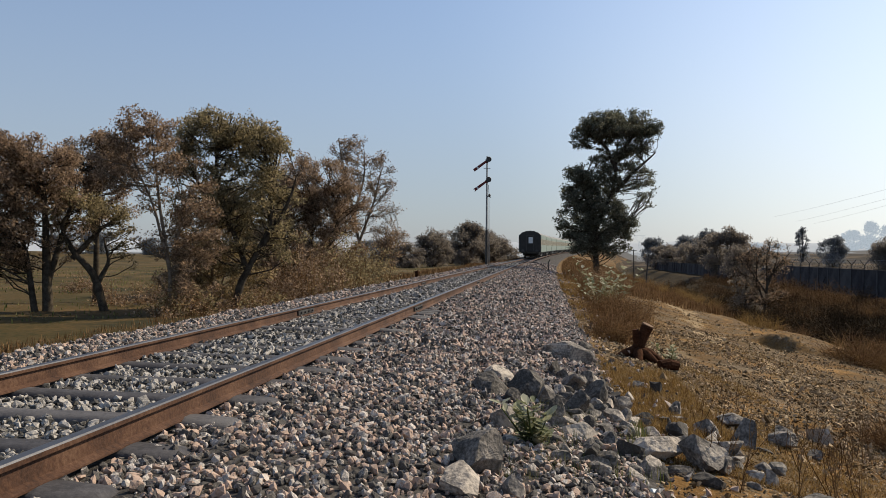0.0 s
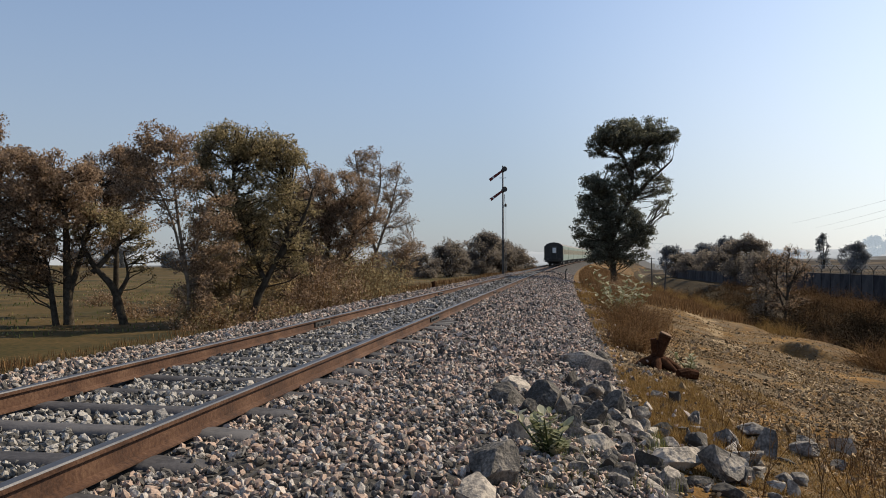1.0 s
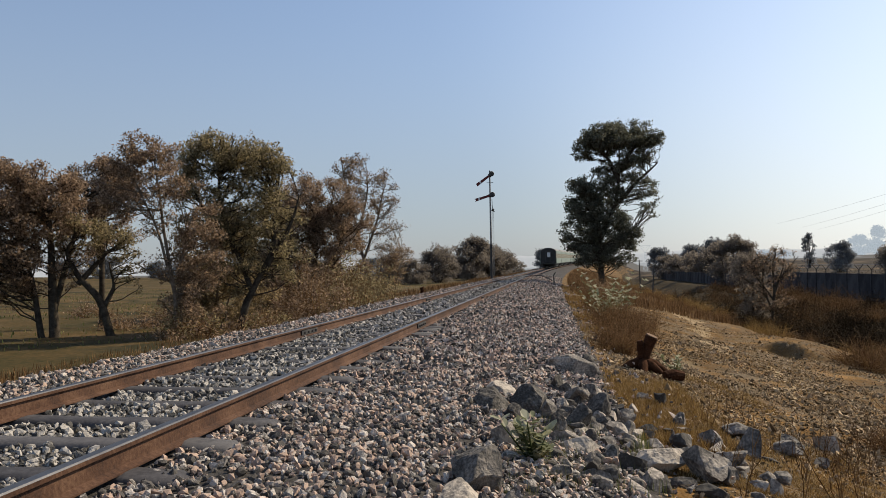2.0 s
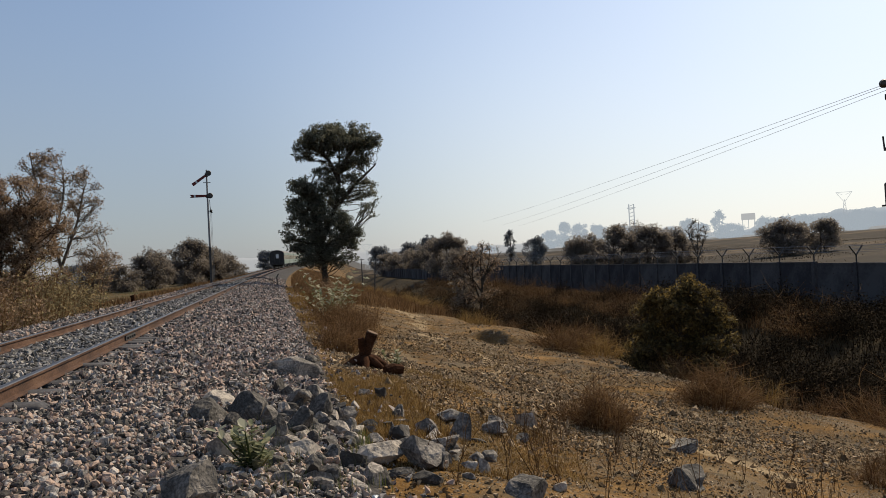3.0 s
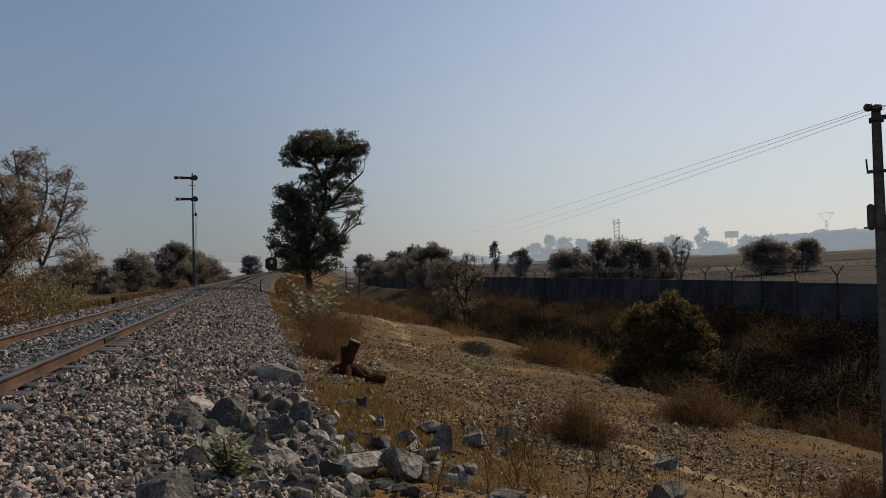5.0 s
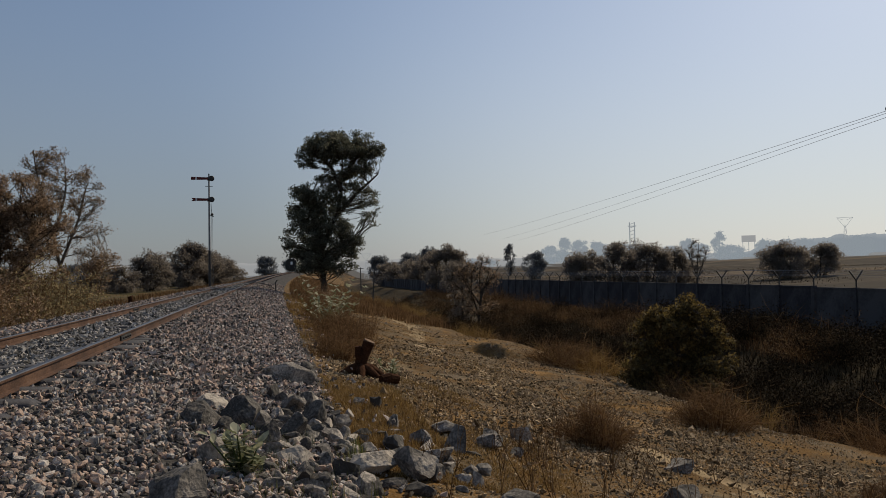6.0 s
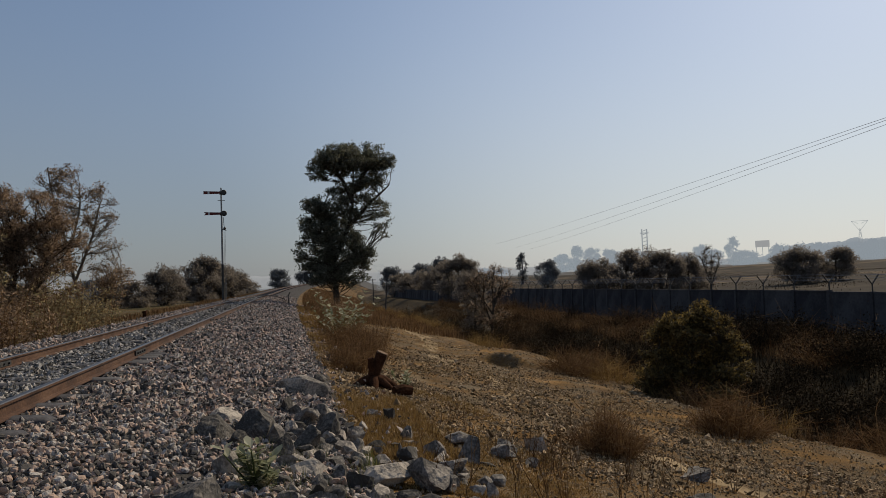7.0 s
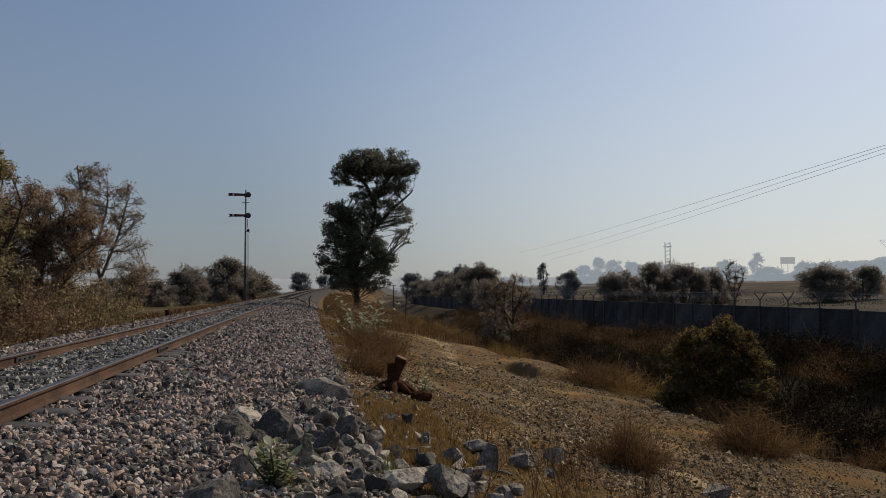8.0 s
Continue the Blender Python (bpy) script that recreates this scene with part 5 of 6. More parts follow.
# ---- rocks, stump and litter on the bank ----


def rock(x, y, size, seed, rz=0.0, sink=0.26, label="grey angular limestone rock on the bank", cuts=9):
    """One broken boulder with flat faces, chipped edges and a rough skin; size: half lengths along x, y, z."""
    rng = np.random.default_rng(seed)
    ball, faces = (ICO3_V, ICO3_F) if max(size) > 0.125 else (ICO2_V, ICO2_F)
    V = cut_stone(rng, ball, cuts, 0.30, 0.74)
    V = np.array([v * (1 + 0.10 * noise.noise(Vector(v * 2.1) + Vector((seed, 0, 0))) + 0.07 * noise.noise(Vector(v * 5.5) + Vector((0, seed, 0))) + 0.03 * noise.noise(Vector(v * 13))) for v in V])
    V = cut_stone(rng, V, 5, 0.45, 0.7)
    V = V * np.asarray(size) / 0.64
    ob = part("rock", Geo().add(V, faces), M_ROCK)
    base = max(g1(x, y), float(bz(x, y)) if x < 0.75 else -9)
    ob.matrix_basis = pose(x, y, base + size[2] * (1 - 2 * sink), rng.uniform(-14, 14), rng.uniform(-14, 14), rz)
    tagged(ob, label, "rock", "rocks of the heap")
    return ob


ROCKS = [  # x, y, half sizes
    (-0.51, 4.46, (0.15, 0.13, 0.23)), (-0.60, 3.98, (0.13, 0.11, 0.11)), (-0.33, 4.11, (0.06, 0.05, 0.07)), (-0.33, 7.18, (0.17, 0.15, 0.17)), (0.15, 8.32, (0.14, 0.12, 0.12)),
    (0.11, 6.86, (0.11, 0.10, 0.13)), (-0.03, 6.49, (0.09, 0.08, 0.14)), (-0.14, 7.02, (0.11, 0.10, 0.14)), (0.13, 6.05, (0.12, 0.11, 0.08)), (0.37, 8.83, (0.09, 0.08, 0.09)),
    (0.38, 7.64, (0.10, 0.09, 0.13)), (0.63, 7.90, (0.10, 0.09, 0.08)), (0.49, 7.09, (0.09, 0.08, 0.09)), (0.18, 10.70, (0.25, 0.22, 0.15)), (0.43, 12.01, (0.11, 0.10, 0.09)),
    (-0.02, 8.94, (0.11, 0.10, 0.11)), (-0.65, 6.91, (0.14, 0.13, 0.12)), (-0.61, 7.81, (0.13, 0.12, 0.07)), (0.79, 6.38, (0.18, 0.17, 0.15)), (1.13, 6.32, (0.17, 0.15, 0.17)),
    (0.51, 5.87, (0.12, 0.11, 0.09)), (0.62, 5.65, (0.10, 0.09, 0.08)), (1.52, 7.79, (0.12, 0.11, 0.10)), (1.87, 7.88, (0.14, 0.13, 0.14)), (1.94, 8.82, (0.14, 0.12, 0.09)),
    (1.12, 7.25, (0.10, 0.09, 0.08)), (1.50, 7.15, (0.13, 0.11, 0.08)), (2.63, 9.21, (0.10, 0.09, 0.08)), (3.15, 9.61, (0.14, 0.13, 0.13)), (2.40, 8.51, (0.14, 0.13, 0.08)),
    (2.73, 8.37, (0.07, 0.06, 0.08)), (1.29, 8.51, (0.11, 0.10, 0.10)), (1.26, 9.73, (0.07, 0.07, 0.11)), (1.04, 9.81, (0.08, 0.07, 0.09)), (0.18, 5.35, (0.09, 0.08, 0.07)),
    (0.36, 6.01, (0.09, 0.08, 0.07)), (0.39, 6.50, (0.08, 0.08, 0.07)), (-0.20, 4.79, (0.05, 0.04, 0.05)), (0.17, 5.61, (0.06, 0.06, 0.05)), (0.00, 5.39, (0.06, 0.06, 0.05)),
    (0.43, 7.34, (0.08, 0.07, 0.08)), (-0.44, 6.69, (0.08, 0.07, 0.09)), (0.69, 6.93, (0.08, 0.07, 0.07)), (-0.44, 5.69, (0.10, 0.09, 0.13)), (0.58, 6.97, (0.06, 0.06, 0.06)),
    (5.18, 9.11, (0.16, 0.15, 0.11)), (4.05, 7.02, (0.16, 0.14, 0.11)), (1.89, 5.69, (0.17, 0.15, 0.11)), (3.93, 6.93, (0.19, 0.17, 0.14)), (5.36, 9.47, (0.17, 0.15, 0.10))]
for i, (x, y, s) in enumerate(ROCKS):
    rock(x, y, s, 200 + i, rz=(i * 67) % 180)

rr = np.random.default_rng(77)
for i in range(120):
    t = rr.uniform(0, 1)
    y = rr.uniform(5.0, 9.2)
    x, y = (rr.normal(0.22 + 0.02 * (y - 6), 0.26), y) if t < 0.7 else (rr.normal(1.2, 0.4), rr.normal(6.8, 0.5))
    rock(x, y, rr.uniform(0.035, 0.085, 3) * (1.2, 1, 0.9), 900 + i, rz=rr.uniform(0, 180), sink=0.3, label="small broken grey rock in the heap", cuts=7)

# loose gravel over the bank
gr = Geo()
grng = np.random.default_rng(8)


def litter(x0, x1, y0, y1, n, size, mask=None):
    x, y = grng.uniform(x0, x1, n), grng.uniform(y0, y1, n)
    d = vnoise(x, y, 1.6, 13) + 0.6 * vnoise(x, y, 0.5, 14)
    keep = d > grng.uniform(-1.1, 0.5, n)
    x, y = x[keep], y[keep]
    s = size * grng.lognormal(0, 0.45, len(x))
    stones(gr, np.stack([x, y, gz(x, y) + s * 0.25], 1), s, grng, True)


litter(0.3, 4.5, 3.5, 10, 13000, 0.011)
litter(0.4, 8, 8, 18, 4200, 0.018)
litter(1.0, 12, 16, 45, 9000, 0.02)
litter(3.5, 11, 3.5, 12, 13000, 0.012)
litter(0.8, 11, 9, 20, 22000, 0.014)
litter(1.0, 9, 8.5, 16, 15000, 0.014)
litter(2.0, 12, 14, 30, 15000, 0.018)
lg = part("loose_gravel", gr, M_GRAVEL)
tagged(lg, "scattered small grey stones on the dry bank", "gravel", kind="stuff")


def stump():
    x, y = 1.46, 13.3
    s = thing("tree_stump", "reddish brown cut tree stump with spreading roots on the bank", "tree stump", (x, y, g1(x, y)))
    g = Geo()
    tube(g, [(-0.05, 0, -0.15), (-0.02, 0, 0.08), (0.03, 0, 0.26), (0.11, 0, 0.44), (0.16, 0, 0.56)], [0.2, 0.14, 0.10, 0.098, 0.108], 11)
    tube(g, [(0.02, 0, 0.22), (-0.03, -0.04, 0.36), (-0.05, -0.05, 0.50)], [0.085, 0.07, 0.05], 8)
    part("trunk", g, M_STUMP, s, smooth=True)
    g = Geo()
    for a, L, r in ((200, 0.6, 0.10), (320, 0.45, 0.09), (20, 0.5, 0.1), (265, 0.45, 0.1), (150, 0.5, 0.08)):
        ca, sa = math.cos(radians(a)), math.sin(radians(a))
        tube(g, [(0, 0, 0.14), (ca * L * 0.4, sa * L * 0.4, 0.08), (ca * L * 0.8, sa * L * 0.8, -0.04), (ca * L * 1.1, sa * L * 1.1, -0.14)], [r, r * 0.9, r * 0.6, r * 0.3], 8)
    part("root_flare", g, M_STUMP, s, smooth=True)
    b = bmesh.new()
    bmesh.ops.create_cone(b, cap_ends=True, segments=11, radius1=0.11, radius2=0.10, depth=0.03, matrix=pose(0.165, 0, 0.57, 8, 24))
    part("cut_face", b, M_WOODCUT, s, "pale freshly cut wood")
    l = thing("log", "short brown sawn log lying by the stump", "log", (x + 0.42, y - 0.7, g1(x + 0.42, y - 0.7) + 0.1), 20)
    g = Geo()
    tube(g, [(-0.17, 0, -0.02), (0.0, 0.01, 0), (0.15, 0, -0.03)], [0.085, 0.095, 0.08], 10)
    part("log_body", g, M_STUMP, l)


stump()


def broad_leaf_plant(x, y, n, h, seed, label):
    """A milkweed-like plant: stems with pairs of broad pale leaves."""
    rng = np.random.default_rng(seed)
    z0 = max(g1(x, y), float(bz(x, y)) if x < 0.75 else -9)
    p = thing("broad_leaf_plant", label, "plant", (x, y, z0))
    stems, lf = Geo(), Geo()
    for k in range(n):
        a, tilt = rng.uniform(0, 6.28), rng.uniform(0.1, 1.0)
        d = np.array([math.cos(a) * tilt, math.sin(a) * tilt, 1.0])
        L = h * rng.uniform(0.5, 1.0)
        S = [np.array([0, 0, -0.05]) + d * L * t + np.array([0, 0, -0.1 * t * t * tilt * L]) for t in np.linspace(0, 1, 5)]
        tube(stems, S, np.linspace(0.010, 0.004, 5), 5)
        for t in np.linspace(0.25, 1, 6):
            c = np.array([0, 0, -0.05]) + d * L * t
            for s in (0, math.pi):
                b = rng.uniform(0, 6.28) + s
                o = np.array([math.cos(b), math.sin(b), rng.uniform(0.1, 0.9)])
                o /= np.linalg.norm(o)
                w = np.cross(o, (0, 0, 1.0))
                w /= np.linalg.norm(w)
                ll = rng.uniform(0.085, 0.16) * min(1.6, h / 0.42)
                up = np.cross(w, o)
                lf.add([c, c + o * ll * 0.4 + w * ll * 0.26 + up * ll * 0.06, c + o * ll * 0.8 + w * ll * 0.2, c + o * ll, c + o * ll * 0.8 - w * ll * 0.2, c + o * ll * 0.4 - w * ll * 0.26 + up * ll * 0.06], [[0, 1, 2, 3], [0, 3, 4, 5]])
    part("brushwood", stems, M_GREENG, p)
    tagged(part("leafage", lf, M_LEAF_PALE, p), kind="stuff")


broad_leaf_plant(-0.22, 5.35, 12, 0.35, 301, "pale green broad-leaved weed growing among the rocks")
broad_leaf_plant(2.15, 14.2, 5, 0.35, 302, "small pale green weed behind the stump")
for i, (x, y) in enumerate(((1.75, 27.0), (2.2, 28.5), (2.45, 30.2), (1.95, 31.0), (2.3, 27.4), (1.9, 29.2))):
    broad_leaf_plant(x, y, 6, 1.0 + 0.16 * i, 310 + i, "tall pale-leaved shrub in the dry grass")


def shrub(x, y, w, h, seed, m, label, n=260, leafn=0, lm=None, name="shrub", wid=0.012, z=None, lsize=0.06, fine=True):
    """A bushy tuft: many thin stems fanning from the base, with leaves if any."""
    rng = np.random.default_rng(seed)
    z0 = g1(x, y) if z is None else z
    s = thing(name, label, "shrub" if name == "shrub" else "grass tuft", (x, y, z0))
    g, ends = Geo(), []
    for k in range(int(n * 0.55)):
        a, r = rng.uniform(0, 6.28), math.sqrt(rng.uniform(0, 1))
        b = np.array([math.cos(a), math.sin(a), 0]) * r * w * 0.36
        e = np.array([math.cos(a) * r * w * 0.5, math.sin(a) * r * w * 0.5, h * rng.uniform(0.45, 1.0) * (1 - 0.35 * r * r)]) + rng.normal(size=3) * 0.06 * w
        e[2] = max(e[2] * (0.8 + 0.4 * math.sin(2 * a + seed) + 0.25 * math.sin(5 * a + 2 * seed) * r), 0.05)
        P = path_between(b + (0, 0, -0.05), e, rng, 4, -0.1, 0.06)
        ribbon(g, P, wid, rng)
        ends.append(P)
    # short twigs branch off the stems every way and blur the outline
    for k in range(int(n * (1.5 if fine else 0.6))):
        q = ends[rng.integers(len(ends))]
        st_ = q[1] + (q[3] - q[1]) * rng.uniform(0, 1)
        d = rng.normal(size=3) * (1, 1, 0.7) + (0, 0, 0.35)
        ribbon(g, [st_, st_ + d * 0.055 * (w + h) + rng.normal(size=3) * 0.01 * w, st_ + d * 0.10 * (w + h)], wid * 0.7, rng)
    part("brushwood", g, m, s)
    if leafn:
        E = np.array(ends)
        q = rng.integers(0, len(E), leafn)
        t = rng.beta(2, 1, leafn)[:, None]
        L = E[q, 1] * (1 - t) + E[q, 3] * t + rng.normal(size=(leafn, 3)) * 0.05 * w
        lv = Geo()
        leaves(lv, L, lsize, rng, 0.5)
        part("foliage", lv, lm or m, s)
    return s


vr0 = np.random.default_rng(29)
# brush by the camera's side of the ravine
bx, by_, _ = polar(23.5, 11.2)
shrub(bx, by_, 1.15, 0.62, 401, M_BRUSH, "dry brown bush on the stony bank", 900, wid=0.006)
bx, by_, _ = polar(32.13, 17.0)
shrub(bx, by_, 1.9, 0.8, 402, M_BRUSH, "dry brown bush at the ravine edge", 900, wid=0.008)
bx, by_, _ = polar(21.3, 29.5)
shrub(bx, by_, 2.6, 0.9, 403, M_BRUSH, "reddish dry grass tuft at the ravine edge", 900, wid=0.01)
for i, (x, y, w, h) in enumerate(((1.5, 17.5, 1.2, 0.6), (2.0, 19.5, 1.6, 0.9), (1.7, 22.0, 1.5, 0.9), (2.5, 24.5, 1.9, 1.0), (2.2, 33.0, 1.8, 0.9), (1.3, 15.6, 0.9, 0.45), (3.0, 38.0, 2.2, 0.9), (3.8, 47.0, 2.4, 0.9), (4.8, 58.0, 2.6, 0.9))):
    shrub(x, y, w, h, 420 + i, M_BRUSH, "rusty brown dead brush on the verge", 420, wid=0.006)
for i in range(15):
    y = 16 + 2.6 * i
    x = 1.5 + 0.028 * (y - 16) + float(bend(y)) + vr0.uniform(-0.35, 0.5)
    shrub(x, y, vr0.uniform(0.8, 1.5), vr0.uniform(0.4, 0.85), 440 + i, M_BRUSH, "wispy reddish dry brush on the verge", 300, wid=0.005)
for i in range(12):
    y = 50 + 1.4 * i
    shrub(3.0 + 0.09 * (y - 50) + vr0.uniform(-0.9, 1.3), y, vr0.uniform(1.8, 3.0), vr0.uniform(0.8, 1.6), 460 + i, M_BRUSH, "rusty brown dead brush round the foot of the tree", 260, 500, M_LEAF_BROWN, wid=0.009, lsize=0.09)
# big leafy bush rising out of the ravine
BUSH = polar(29.6, 27.0)
BH = 0.25 - BUSH[2]
tree(BUSH, [[(0, 0, -.2), (0.1, 0, 1.2), (0, 0, BH * 0.8)], [(0.1, 0, -.2), (0.8, 0.1, 1.4), (1.1, 0, BH * 0.7)], [(-0.1, 0, -.2), (-0.8, 0, 1.3), (-1.1, 0, BH * 0.65)]],
     [(0.1, BH * 0.6, 1.1, BH * 0.22, 44, 0.34, 0.9), (0.35, BH * 0.84, 0.6, BH * 0.1, 14, 0.24, 0.7), (-0.7, BH * 0.76, 0.4, BH * 0.09, 8, 0.22, 0.6), (1.3, BH * 0.74, 0.4, BH * 0.12, 9, 0.22, 0.6), (-0.9, BH * 0.45, 0.75, BH * 0.3, 30, 0.36, 1), (1.0, BH * 0.42, 0.75, BH * 0.32, 30, 0.36, 1), (0, BH * 0.25, 1.5, BH * 0.25, 36, 0.4, 1)],
     M_BUSH, M_BARK, "large dark olive bush growing out of the ravine", 404, name="shrub", category="shrub", leaf=0.1, per=1400, r0=0.07, full=1.0, rz=-29.6)
# thicket along the ravine and below the wall; its dark brush carries painted shade
vr = np.random.default_rng(17)
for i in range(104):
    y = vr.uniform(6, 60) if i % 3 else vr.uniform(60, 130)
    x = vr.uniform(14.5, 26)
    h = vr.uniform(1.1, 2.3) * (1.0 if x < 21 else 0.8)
    shrub(x, y, vr.uniform(2.2, 4.2), h, 500 + i, M_SHADE_BRUSH, "tangled dry brush in the ravine, shade put into its dark colour", 150, 1500 if i % 3 else 500, M_SHADE_BRUSH if i % 6 else M_BRUSH, wid=0.014, lsize=0.09, fine=False)
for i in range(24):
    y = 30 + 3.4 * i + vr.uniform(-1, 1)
    shrub(vr.uniform(21.5, 26.5), y, vr.uniform(3.2, 5.2), vr.uniform(0.9, 1.7), 850 + i, M_BRUSH, "mound of golden brown brush below the wall", 200, 1500, M_BRUSH if i % 3 == 0 else M_SHADE_BRUSH, wid=0.014, lsize=0.09, fine=False)
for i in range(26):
    shrub(vr.uniform(26.5, 29.3), 4 + 1.9 * i + vr.uniform(-0.8, 0.8), vr.uniform(2.4, 3.8), vr.uniform(0.9, 1.7), 880 + i, M_SHADE_BRUSH, "tangled dry brush in the ravine, shade put into its dark colour", 130, 900, M_SHADE_BRUSH, wid=0.014, lsize=0.1, fine=False)
for i in range(26):
    y = 14 + i * 4.2 + vr.uniform(-1.5, 1.5)
    shrub(12.6 + 0.9 * math.sin(i * 1.7) + bend(y) * 0.5, y, vr.uniform(1.6, 3.0), vr.uniform(0.5, 1.1), 600 + i, M_GRASS if i % 2 else M_BRUSH, "dry straw-coloured grass along the ravine edge", 420, wid=0.008, name="grass_tuft")
for i, (az, d, w, h) in enumerate(((42.96, 12.1, 0.7, 0.4), (45.41, 11.8, 0.9, 0.45), (47.66, 12.6, 0.8, 0.5), (41.73, 11.0, 0.6, 0.35), (46.33, 10.4, 0.7, 0.4), (49.39, 11.4, 1.0, 0.5), (38.16, 19.5, 1.6, 0.8), (44.28, 17.5, 1.8, 0.8))):
    x, y, _ = polar(az, d)
    shrub(x, y, w, h, 450 + i, M_BRUSH, "low dry weed clump around the pole", 220, wid=0.005)
# undergrowth beneath the left-hand trees
for i in range(20):
    az, d = vr.uniform(-35, -9), vr.uniform(24, 50)
    x, y, _ = polar(az, d)
    if x > -8.2:
        x = -8.2 - vr.uniform(0, 3)
    shrub(x, y, vr.uniform(1.6, 3.2), vr.uniform(0.5, 1.2), 700 + i, M_BRUSH, "scrubby undergrowth with few olive leaves", 110, 900, M_LEAF_OLIVE if i % 2 else M_LEAF_BROWN, wid=0.012, lsize=0.09)

for i in range(9):
    az, d = vr.uniform(-20, -11), vr.uniform(30, 46)
    x, y, _ = polar(az, d)
    shrub(min(x, -8.5), y, vr.uniform(2.4, 3.8), vr.uniform(2.0, 3.2), 760 + i, M_BRUSH, "tall thin scrub with golden brown leaves", 120, 1500, M_LEAF_OLIVE if i % 3 else M_LEAF_BROWN, wid=0.014, lsize=0.1)

# ---- dry grass ----


def grass(name, label, m, u0, u1, y0, y1, n, h, clump, width=0.007, seed=1, thr=-0.2, fz=gz, lean=0.35, ramp=0.0):
    rng = np.random.default_rng(seed)
    y = y0 + (y1 - y0) * rng.uniform(0, 1, n) ** 1.3
    x = rng.uniform(u0, u1, n) + bend(y)
    keep = vnoise(x, y, clump, 20 + seed) + 0.5 * vnoise(x, y, clump * 0.3, 21 + seed) > thr + rng.uniform(-0.3, 0.3, n)
    x, y = x[keep], y[keep]
    if ramp:
        h = h * np.clip((y - y0) / ramp, 0.15, 1) * (0.75 + 0.5 * vnoise(x, y, 1.1, 31))
    g = Geo()
    blades(g, np.stack([x, y, fz(x, y) - 0.01], 1), h, rng, width, lean)
    tagged(part(name, g, m), label, "grass", kind="stuff")


grass("verge_grass", "tall dry yellow grass on the verge beside the ballast", M_GRASS, 0.6, 2.3, 13, 60, 26000, 0.24, 1.3, 0.010, 1, 0.0, ramp=7.0)
grass("verge_grass_far", "tall dry yellow grass along the track", M_BRUSH, 1.2, 12, 50, 190, 26000, 0.5, 5, 0.03, 2, -0.5)
grass("bank_grass", "short dry tan grass between the rocks", M_GRASS, 0.6, 3.2, 6.2, 14, 50000, 0.05, 0.8, 0.008, 3, 0.05, lean=1.6)
grass("rock_grass", "yellow-green grass at the foot of the rocks", M_GREENG, -0.45, 0.75, 4.3, 7.2, 7000, 0.19, 0.5, 0.006, 4, 0.0)
grass("slope_grass", "sparse dry grass on the bank", M_GRASS, 2.5, 11, 6, 40, 30000, 0.07, 1.4, 0.010, 5, 0.35, lean=1.3)
grass("field_edge_grass", "rough dry grass on the field side of the track", M_BRUSH, -12, -7.1, 10, 70, 30000, 0.28, 2.0, 0.02, 6, -0.6)
grass("field_edge_grass_far", "rough dry grass further along the track", M_BRUSH, -14, -6.4, 60, 200, 16000, 0.5, 6, 0.06, 7, -0.4)
grass("field_green", "thin green crop in the field", M_GREENG, -60, -14, 20, 110, 12000, 0.15, 5, 0.05, 8, -0.2)

grass("ravine_brush", "dense dry brown brush covering the ravine slopes", M_SHADE_BRUSH, 13.2, 26, 5, 90, 36000, 0.5, 2.5, 0.036, 9, -0.9, lean=1.4)
grass("ravine_crest_grass", "sunlit golden grass along the far rim of the ravine", M_BRUSH, 23.5, 27.5, 30, 120, 16000, 0.5, 3.0, 0.035, 10, -0.4, lean=0.9)
grass("plain_scrub", "low brown scrub on the plain behind the wall", M_SCRUB, 32, 160, 30, 260, 36000, 0.28, 14, 0.10, 11, 0.0, lean=1.3)

grass("heap_grass", "dense orange dry grass beside the rock heap", M_GRASS, 0.7, 1.8, 7.3, 12.0, 16000, 0.09, 0.5, 0.007, 12, -0.5, lean=0.9)

# weed stalks standing in the stony ground
wr = np.random.default_rng(23)
for i in range(84):
    az, d = wr.uniform(10, 47), wr.uniform(5.5, 11.5)
    x, y, z = polar(az, d)
    g = Geo()
    h = wr.uniform(0.25, 0.75)
    for k in range(int(wr.integers(2, 6))):
        e = np.array([wr.normal() * 0.10, wr.normal() * 0.10, h * wr.uniform(0.5, 1)])
        P = path_between((wr.normal() * 0.02, wr.normal() * 0.02, -0.03), e, wr, 6, 0, 0.05)
        tube(g, P, np.linspace(0.0045, 0.002, 6), 3)
        for q in P[2:]:
            f = q + np.array([wr.normal() * 0.05, wr.normal() * 0.05, wr.uniform(0.02, 0.08)])
            tube(g, [q, f], [0.0025, 0.0015], 3)
    w = part("dry_weed", g, M_BRUSH)
    w.location = (x, y, z)
    tagged(w, "thin dry branching weed stalk in stony ground", "weed", "dry weeds")

# ---- small things ----


def post(az, d, h, lean, label, cross):
    x, y, z = polar(az, d)
    p = thing("telegraph_post", label, "post", (x, y, z), -az)
    g = Geo()
    tube(g, [(0, 0, -0.3), (lean * 0.5, 0, h * 0.5), (lean, 0, h)], [0.11, 0.09, 0.07], 7)
    part("pole", g, M_IRON, p)
    if cross:
        g = Geo()
        box(g, lean - 0.5, lean + 0.5, -0.05, 0.05, h - 0.25, h - 0.15)
        part("crossarm", g, M_IRON, p)


post(6.49, 120, 4.9, -0.1, "dark telegraph post with a short crossarm", True)
post(7.31, 105, 4.4, 0.35, "dark leaning post on the verge", False)


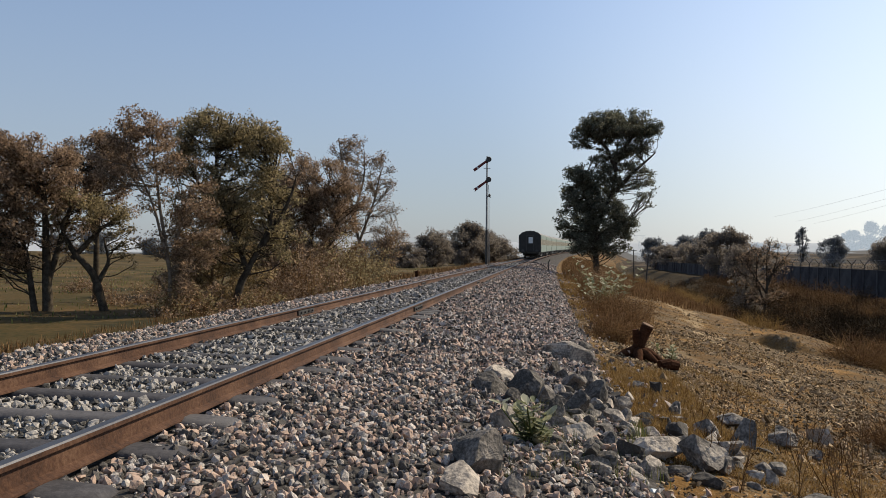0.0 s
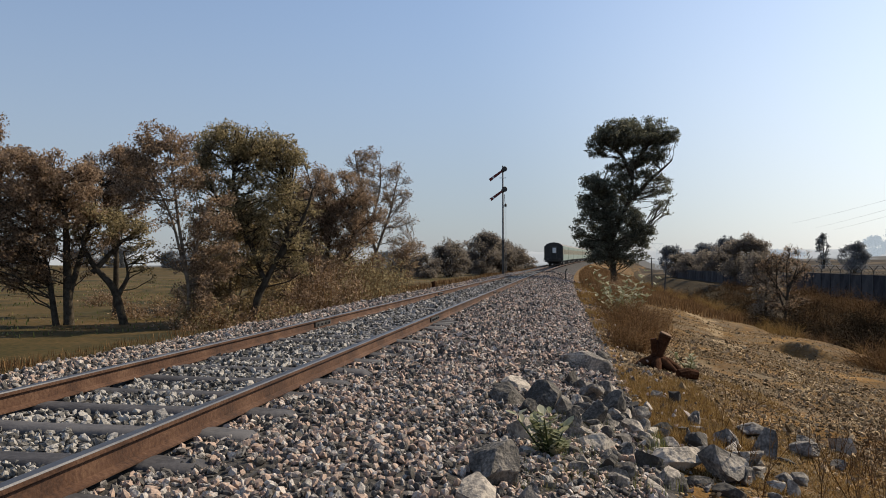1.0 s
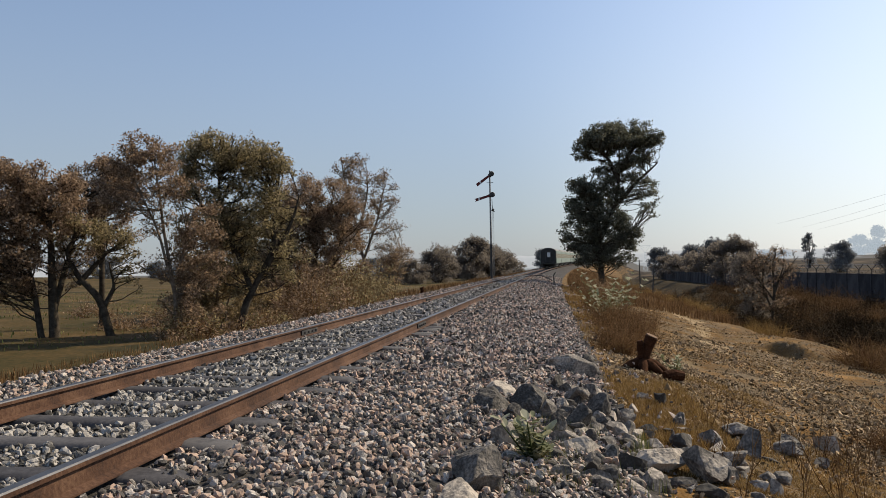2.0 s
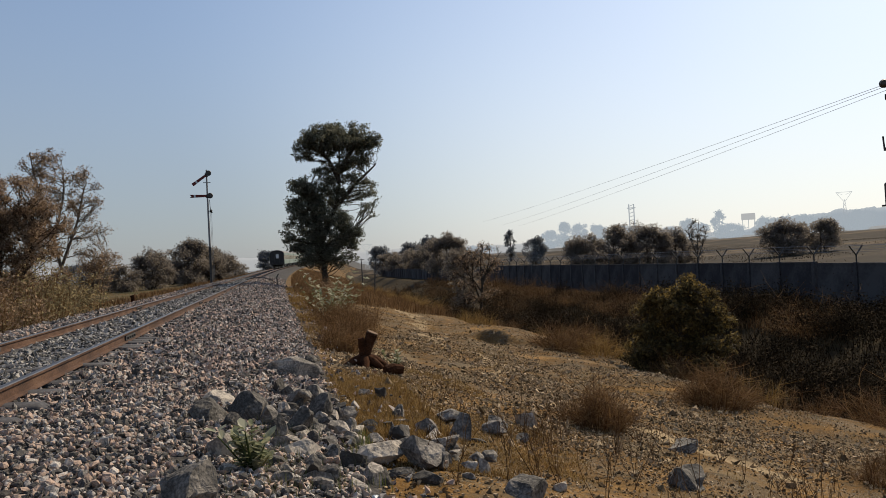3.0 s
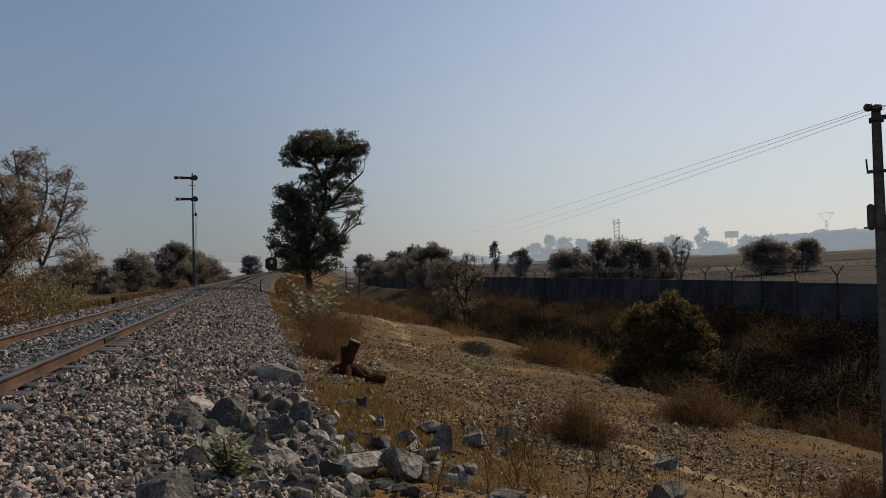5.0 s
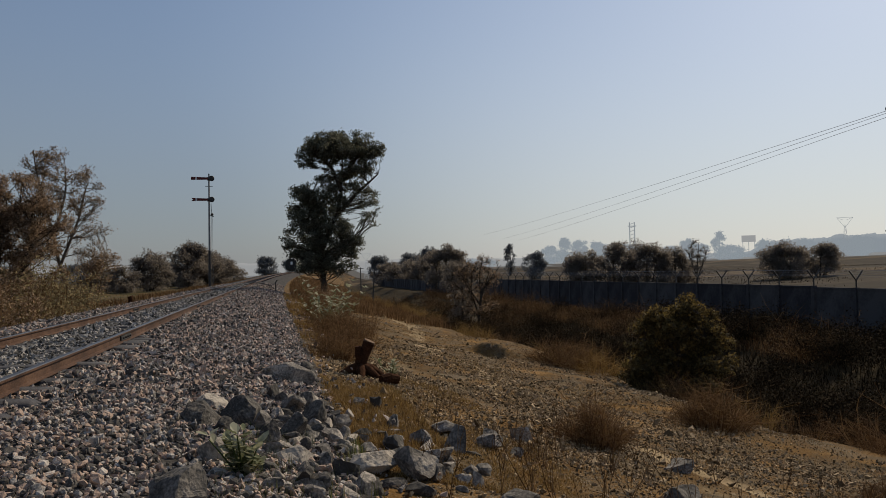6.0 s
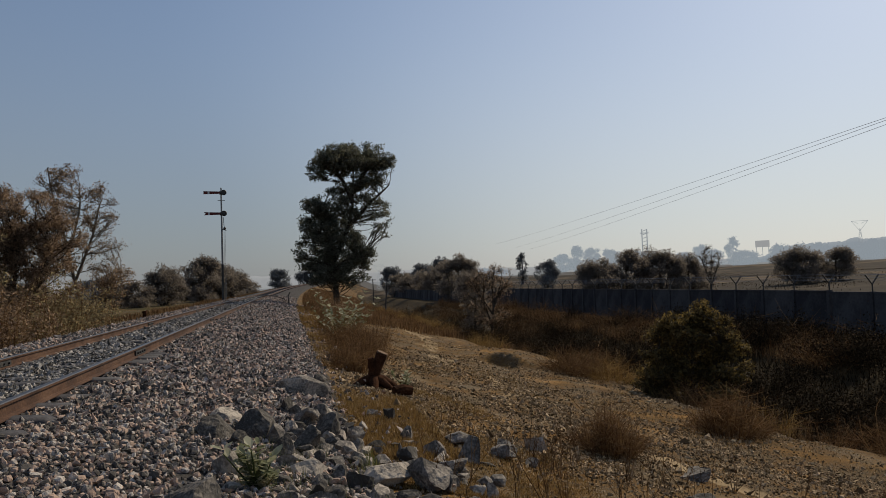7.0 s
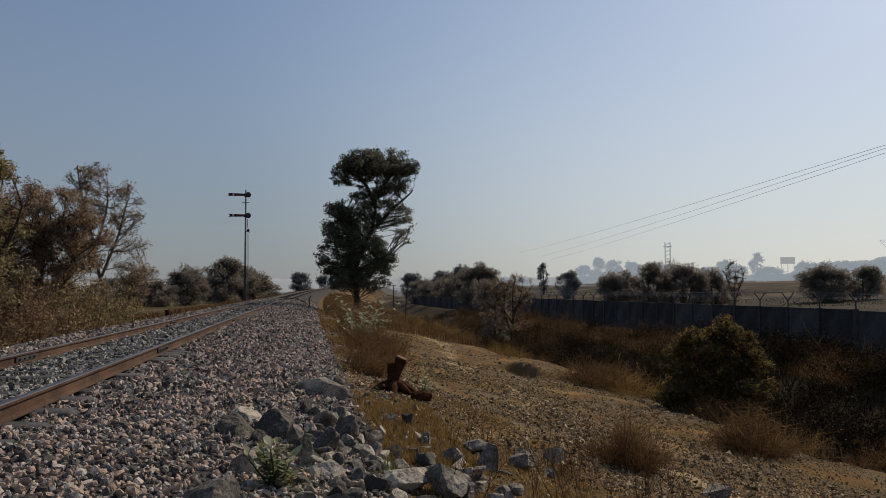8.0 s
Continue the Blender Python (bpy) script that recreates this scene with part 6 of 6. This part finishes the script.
# pylons and mast glow in M_PYLON's colour, which stands in for haze
def pylon(az, d, h, label):
    x, y, z = polar(az, d)
    p = thing("pylon", label, "pylon", (x, y, z), -az)
    g = Geo()
    w = h * 0.09
    for sx in (-1, 1):
        for sy in (-1, 1):
            tube(g, [(sx * w, sy * w, -1), (sx * w * 0.25, sy * w * 0.25, h * 0.7), (0, 0, h * 0.8)], h * 0.0045, 4)
    n = 6
    for i in range(n):
        a, b = i / n, (i + 1) / n
        ra, rb = w * (1 - 0.75 * a), w * (1 - 0.75 * b)
        for s in (-1, 1):
            tube(g, [(-ra * s, -ra, h * 0.7 * a), (rb * s, -rb, h * 0.7 * b)], h * 0.004, 4)
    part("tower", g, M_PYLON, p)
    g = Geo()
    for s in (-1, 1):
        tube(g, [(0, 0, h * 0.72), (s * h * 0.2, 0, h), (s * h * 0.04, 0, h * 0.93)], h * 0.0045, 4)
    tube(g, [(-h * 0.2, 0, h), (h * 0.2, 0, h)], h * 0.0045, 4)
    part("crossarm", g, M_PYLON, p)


pylon(1.64, 300, 14.5, "lattice power pylon with haze painted in its glow")


def mast(az, d, top_el):
    x, y, z = polar(az, d)
    h = EYE[2] + d * math.tan(radians(top_el)) - z
    p = thing("lattice_mast", "slender twin-leg lattice mast with haze painted in its glow", "mast", (x, y, z), -az)
    for s in (-1, 1):
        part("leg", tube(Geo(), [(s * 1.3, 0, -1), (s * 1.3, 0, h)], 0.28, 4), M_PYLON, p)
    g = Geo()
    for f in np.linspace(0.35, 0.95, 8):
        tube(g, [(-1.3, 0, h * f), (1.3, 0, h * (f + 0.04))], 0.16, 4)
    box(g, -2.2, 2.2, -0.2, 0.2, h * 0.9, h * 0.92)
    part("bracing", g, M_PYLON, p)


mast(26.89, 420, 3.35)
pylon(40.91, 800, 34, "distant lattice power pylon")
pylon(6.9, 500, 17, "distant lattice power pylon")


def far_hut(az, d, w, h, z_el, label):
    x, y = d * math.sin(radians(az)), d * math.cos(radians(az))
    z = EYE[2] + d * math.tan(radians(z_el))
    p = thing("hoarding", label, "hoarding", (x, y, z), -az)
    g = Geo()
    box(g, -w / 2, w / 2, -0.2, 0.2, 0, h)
    # the board glows in the far ridge's painted haze colour
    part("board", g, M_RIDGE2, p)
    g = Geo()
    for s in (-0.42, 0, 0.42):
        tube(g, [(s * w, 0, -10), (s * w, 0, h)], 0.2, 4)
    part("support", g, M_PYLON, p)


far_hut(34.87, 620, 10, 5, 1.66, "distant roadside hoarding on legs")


def scrap(x, y, seed):
    rng = np.random.default_rng(seed)
    V = ICO_V * (0.07, 0.045, 0.03) + rng.normal(size=ICO_V.shape) * 0.014
    ob = part("plastic_bag", Geo().add(V, ICO_F), M_PLASTIC)
    ob.location = (x, y, g1(x, y) + 0.03)
    tagged(ob, "crumpled pale blue plastic bag on the gravel", "litter")


scrap(0.58, 5.2, 5)


def point_rod():
    """The curved signal pipe and short stake beside the bend of the track."""
    y = 62.0
    x = TRACK_X + float(bend(y)) + 2.3
    z = float(rise(y)) + 0.1
    p = thing("point_rod", "dark curved pipe with a short stake beside the rails", "rod", (x, y, z))
    g = Geo()
    tube(g, [(-1.3, 0, 0.0), (-0.6, 0, 0.16), (0.1, 0, 0.10), (0.7, 0, -0.12), (1.0, 0, -0.35)], 0.035, 6)
    part("pipe", g, M_IRON, p, smooth=True)
    g = Geo()
    tube(g, [(1.15, 0, -0.8), (1.1, 0, 0.1), (1.25, 0, 0.35)], 0.05, 6)
    part("stake", g, M_IRON, p)


point_rod()

# small stake with a bent twig on the field side of the track
g = Geo()
tube(g, [(0, 0, -0.2), (0.03, 0, 0.7), (0, 0, 0.85)], [0.13, 0.12, 0.15], 8)
fp = part("fence_stub", g, M_STUMP)
fp.location = polar(-9.9, 47)
tagged(fp, "short dark tree stub beside the track", "stub")

# ---- what moves ----


def motions():
    for k, c in enumerate(COACHES):
        walk(c, [(t, on_track(tail_y(t) + COACH_L / 2 + COACH_STEP * k)) for t in np.linspace(0, 8, 17)])
    # the arms return to danger behind the train, the lower one first
    up, low = SIGNAL_ARMS
    walk(up, [(t, pose(0, 0, ARM_H[0], 0, a, 0)) for t, a in ((0, -36), (3.6, -36), (4.0, -18), (4.3, 0), (8, 0))])
    walk(low, [(t, pose(0, 0, ARM_H[1], 0, a, 0)) for t, a in ((0, -36), (1.5, -36), (2.2, -6), (2.45, 0), (8, 0))])


motions()
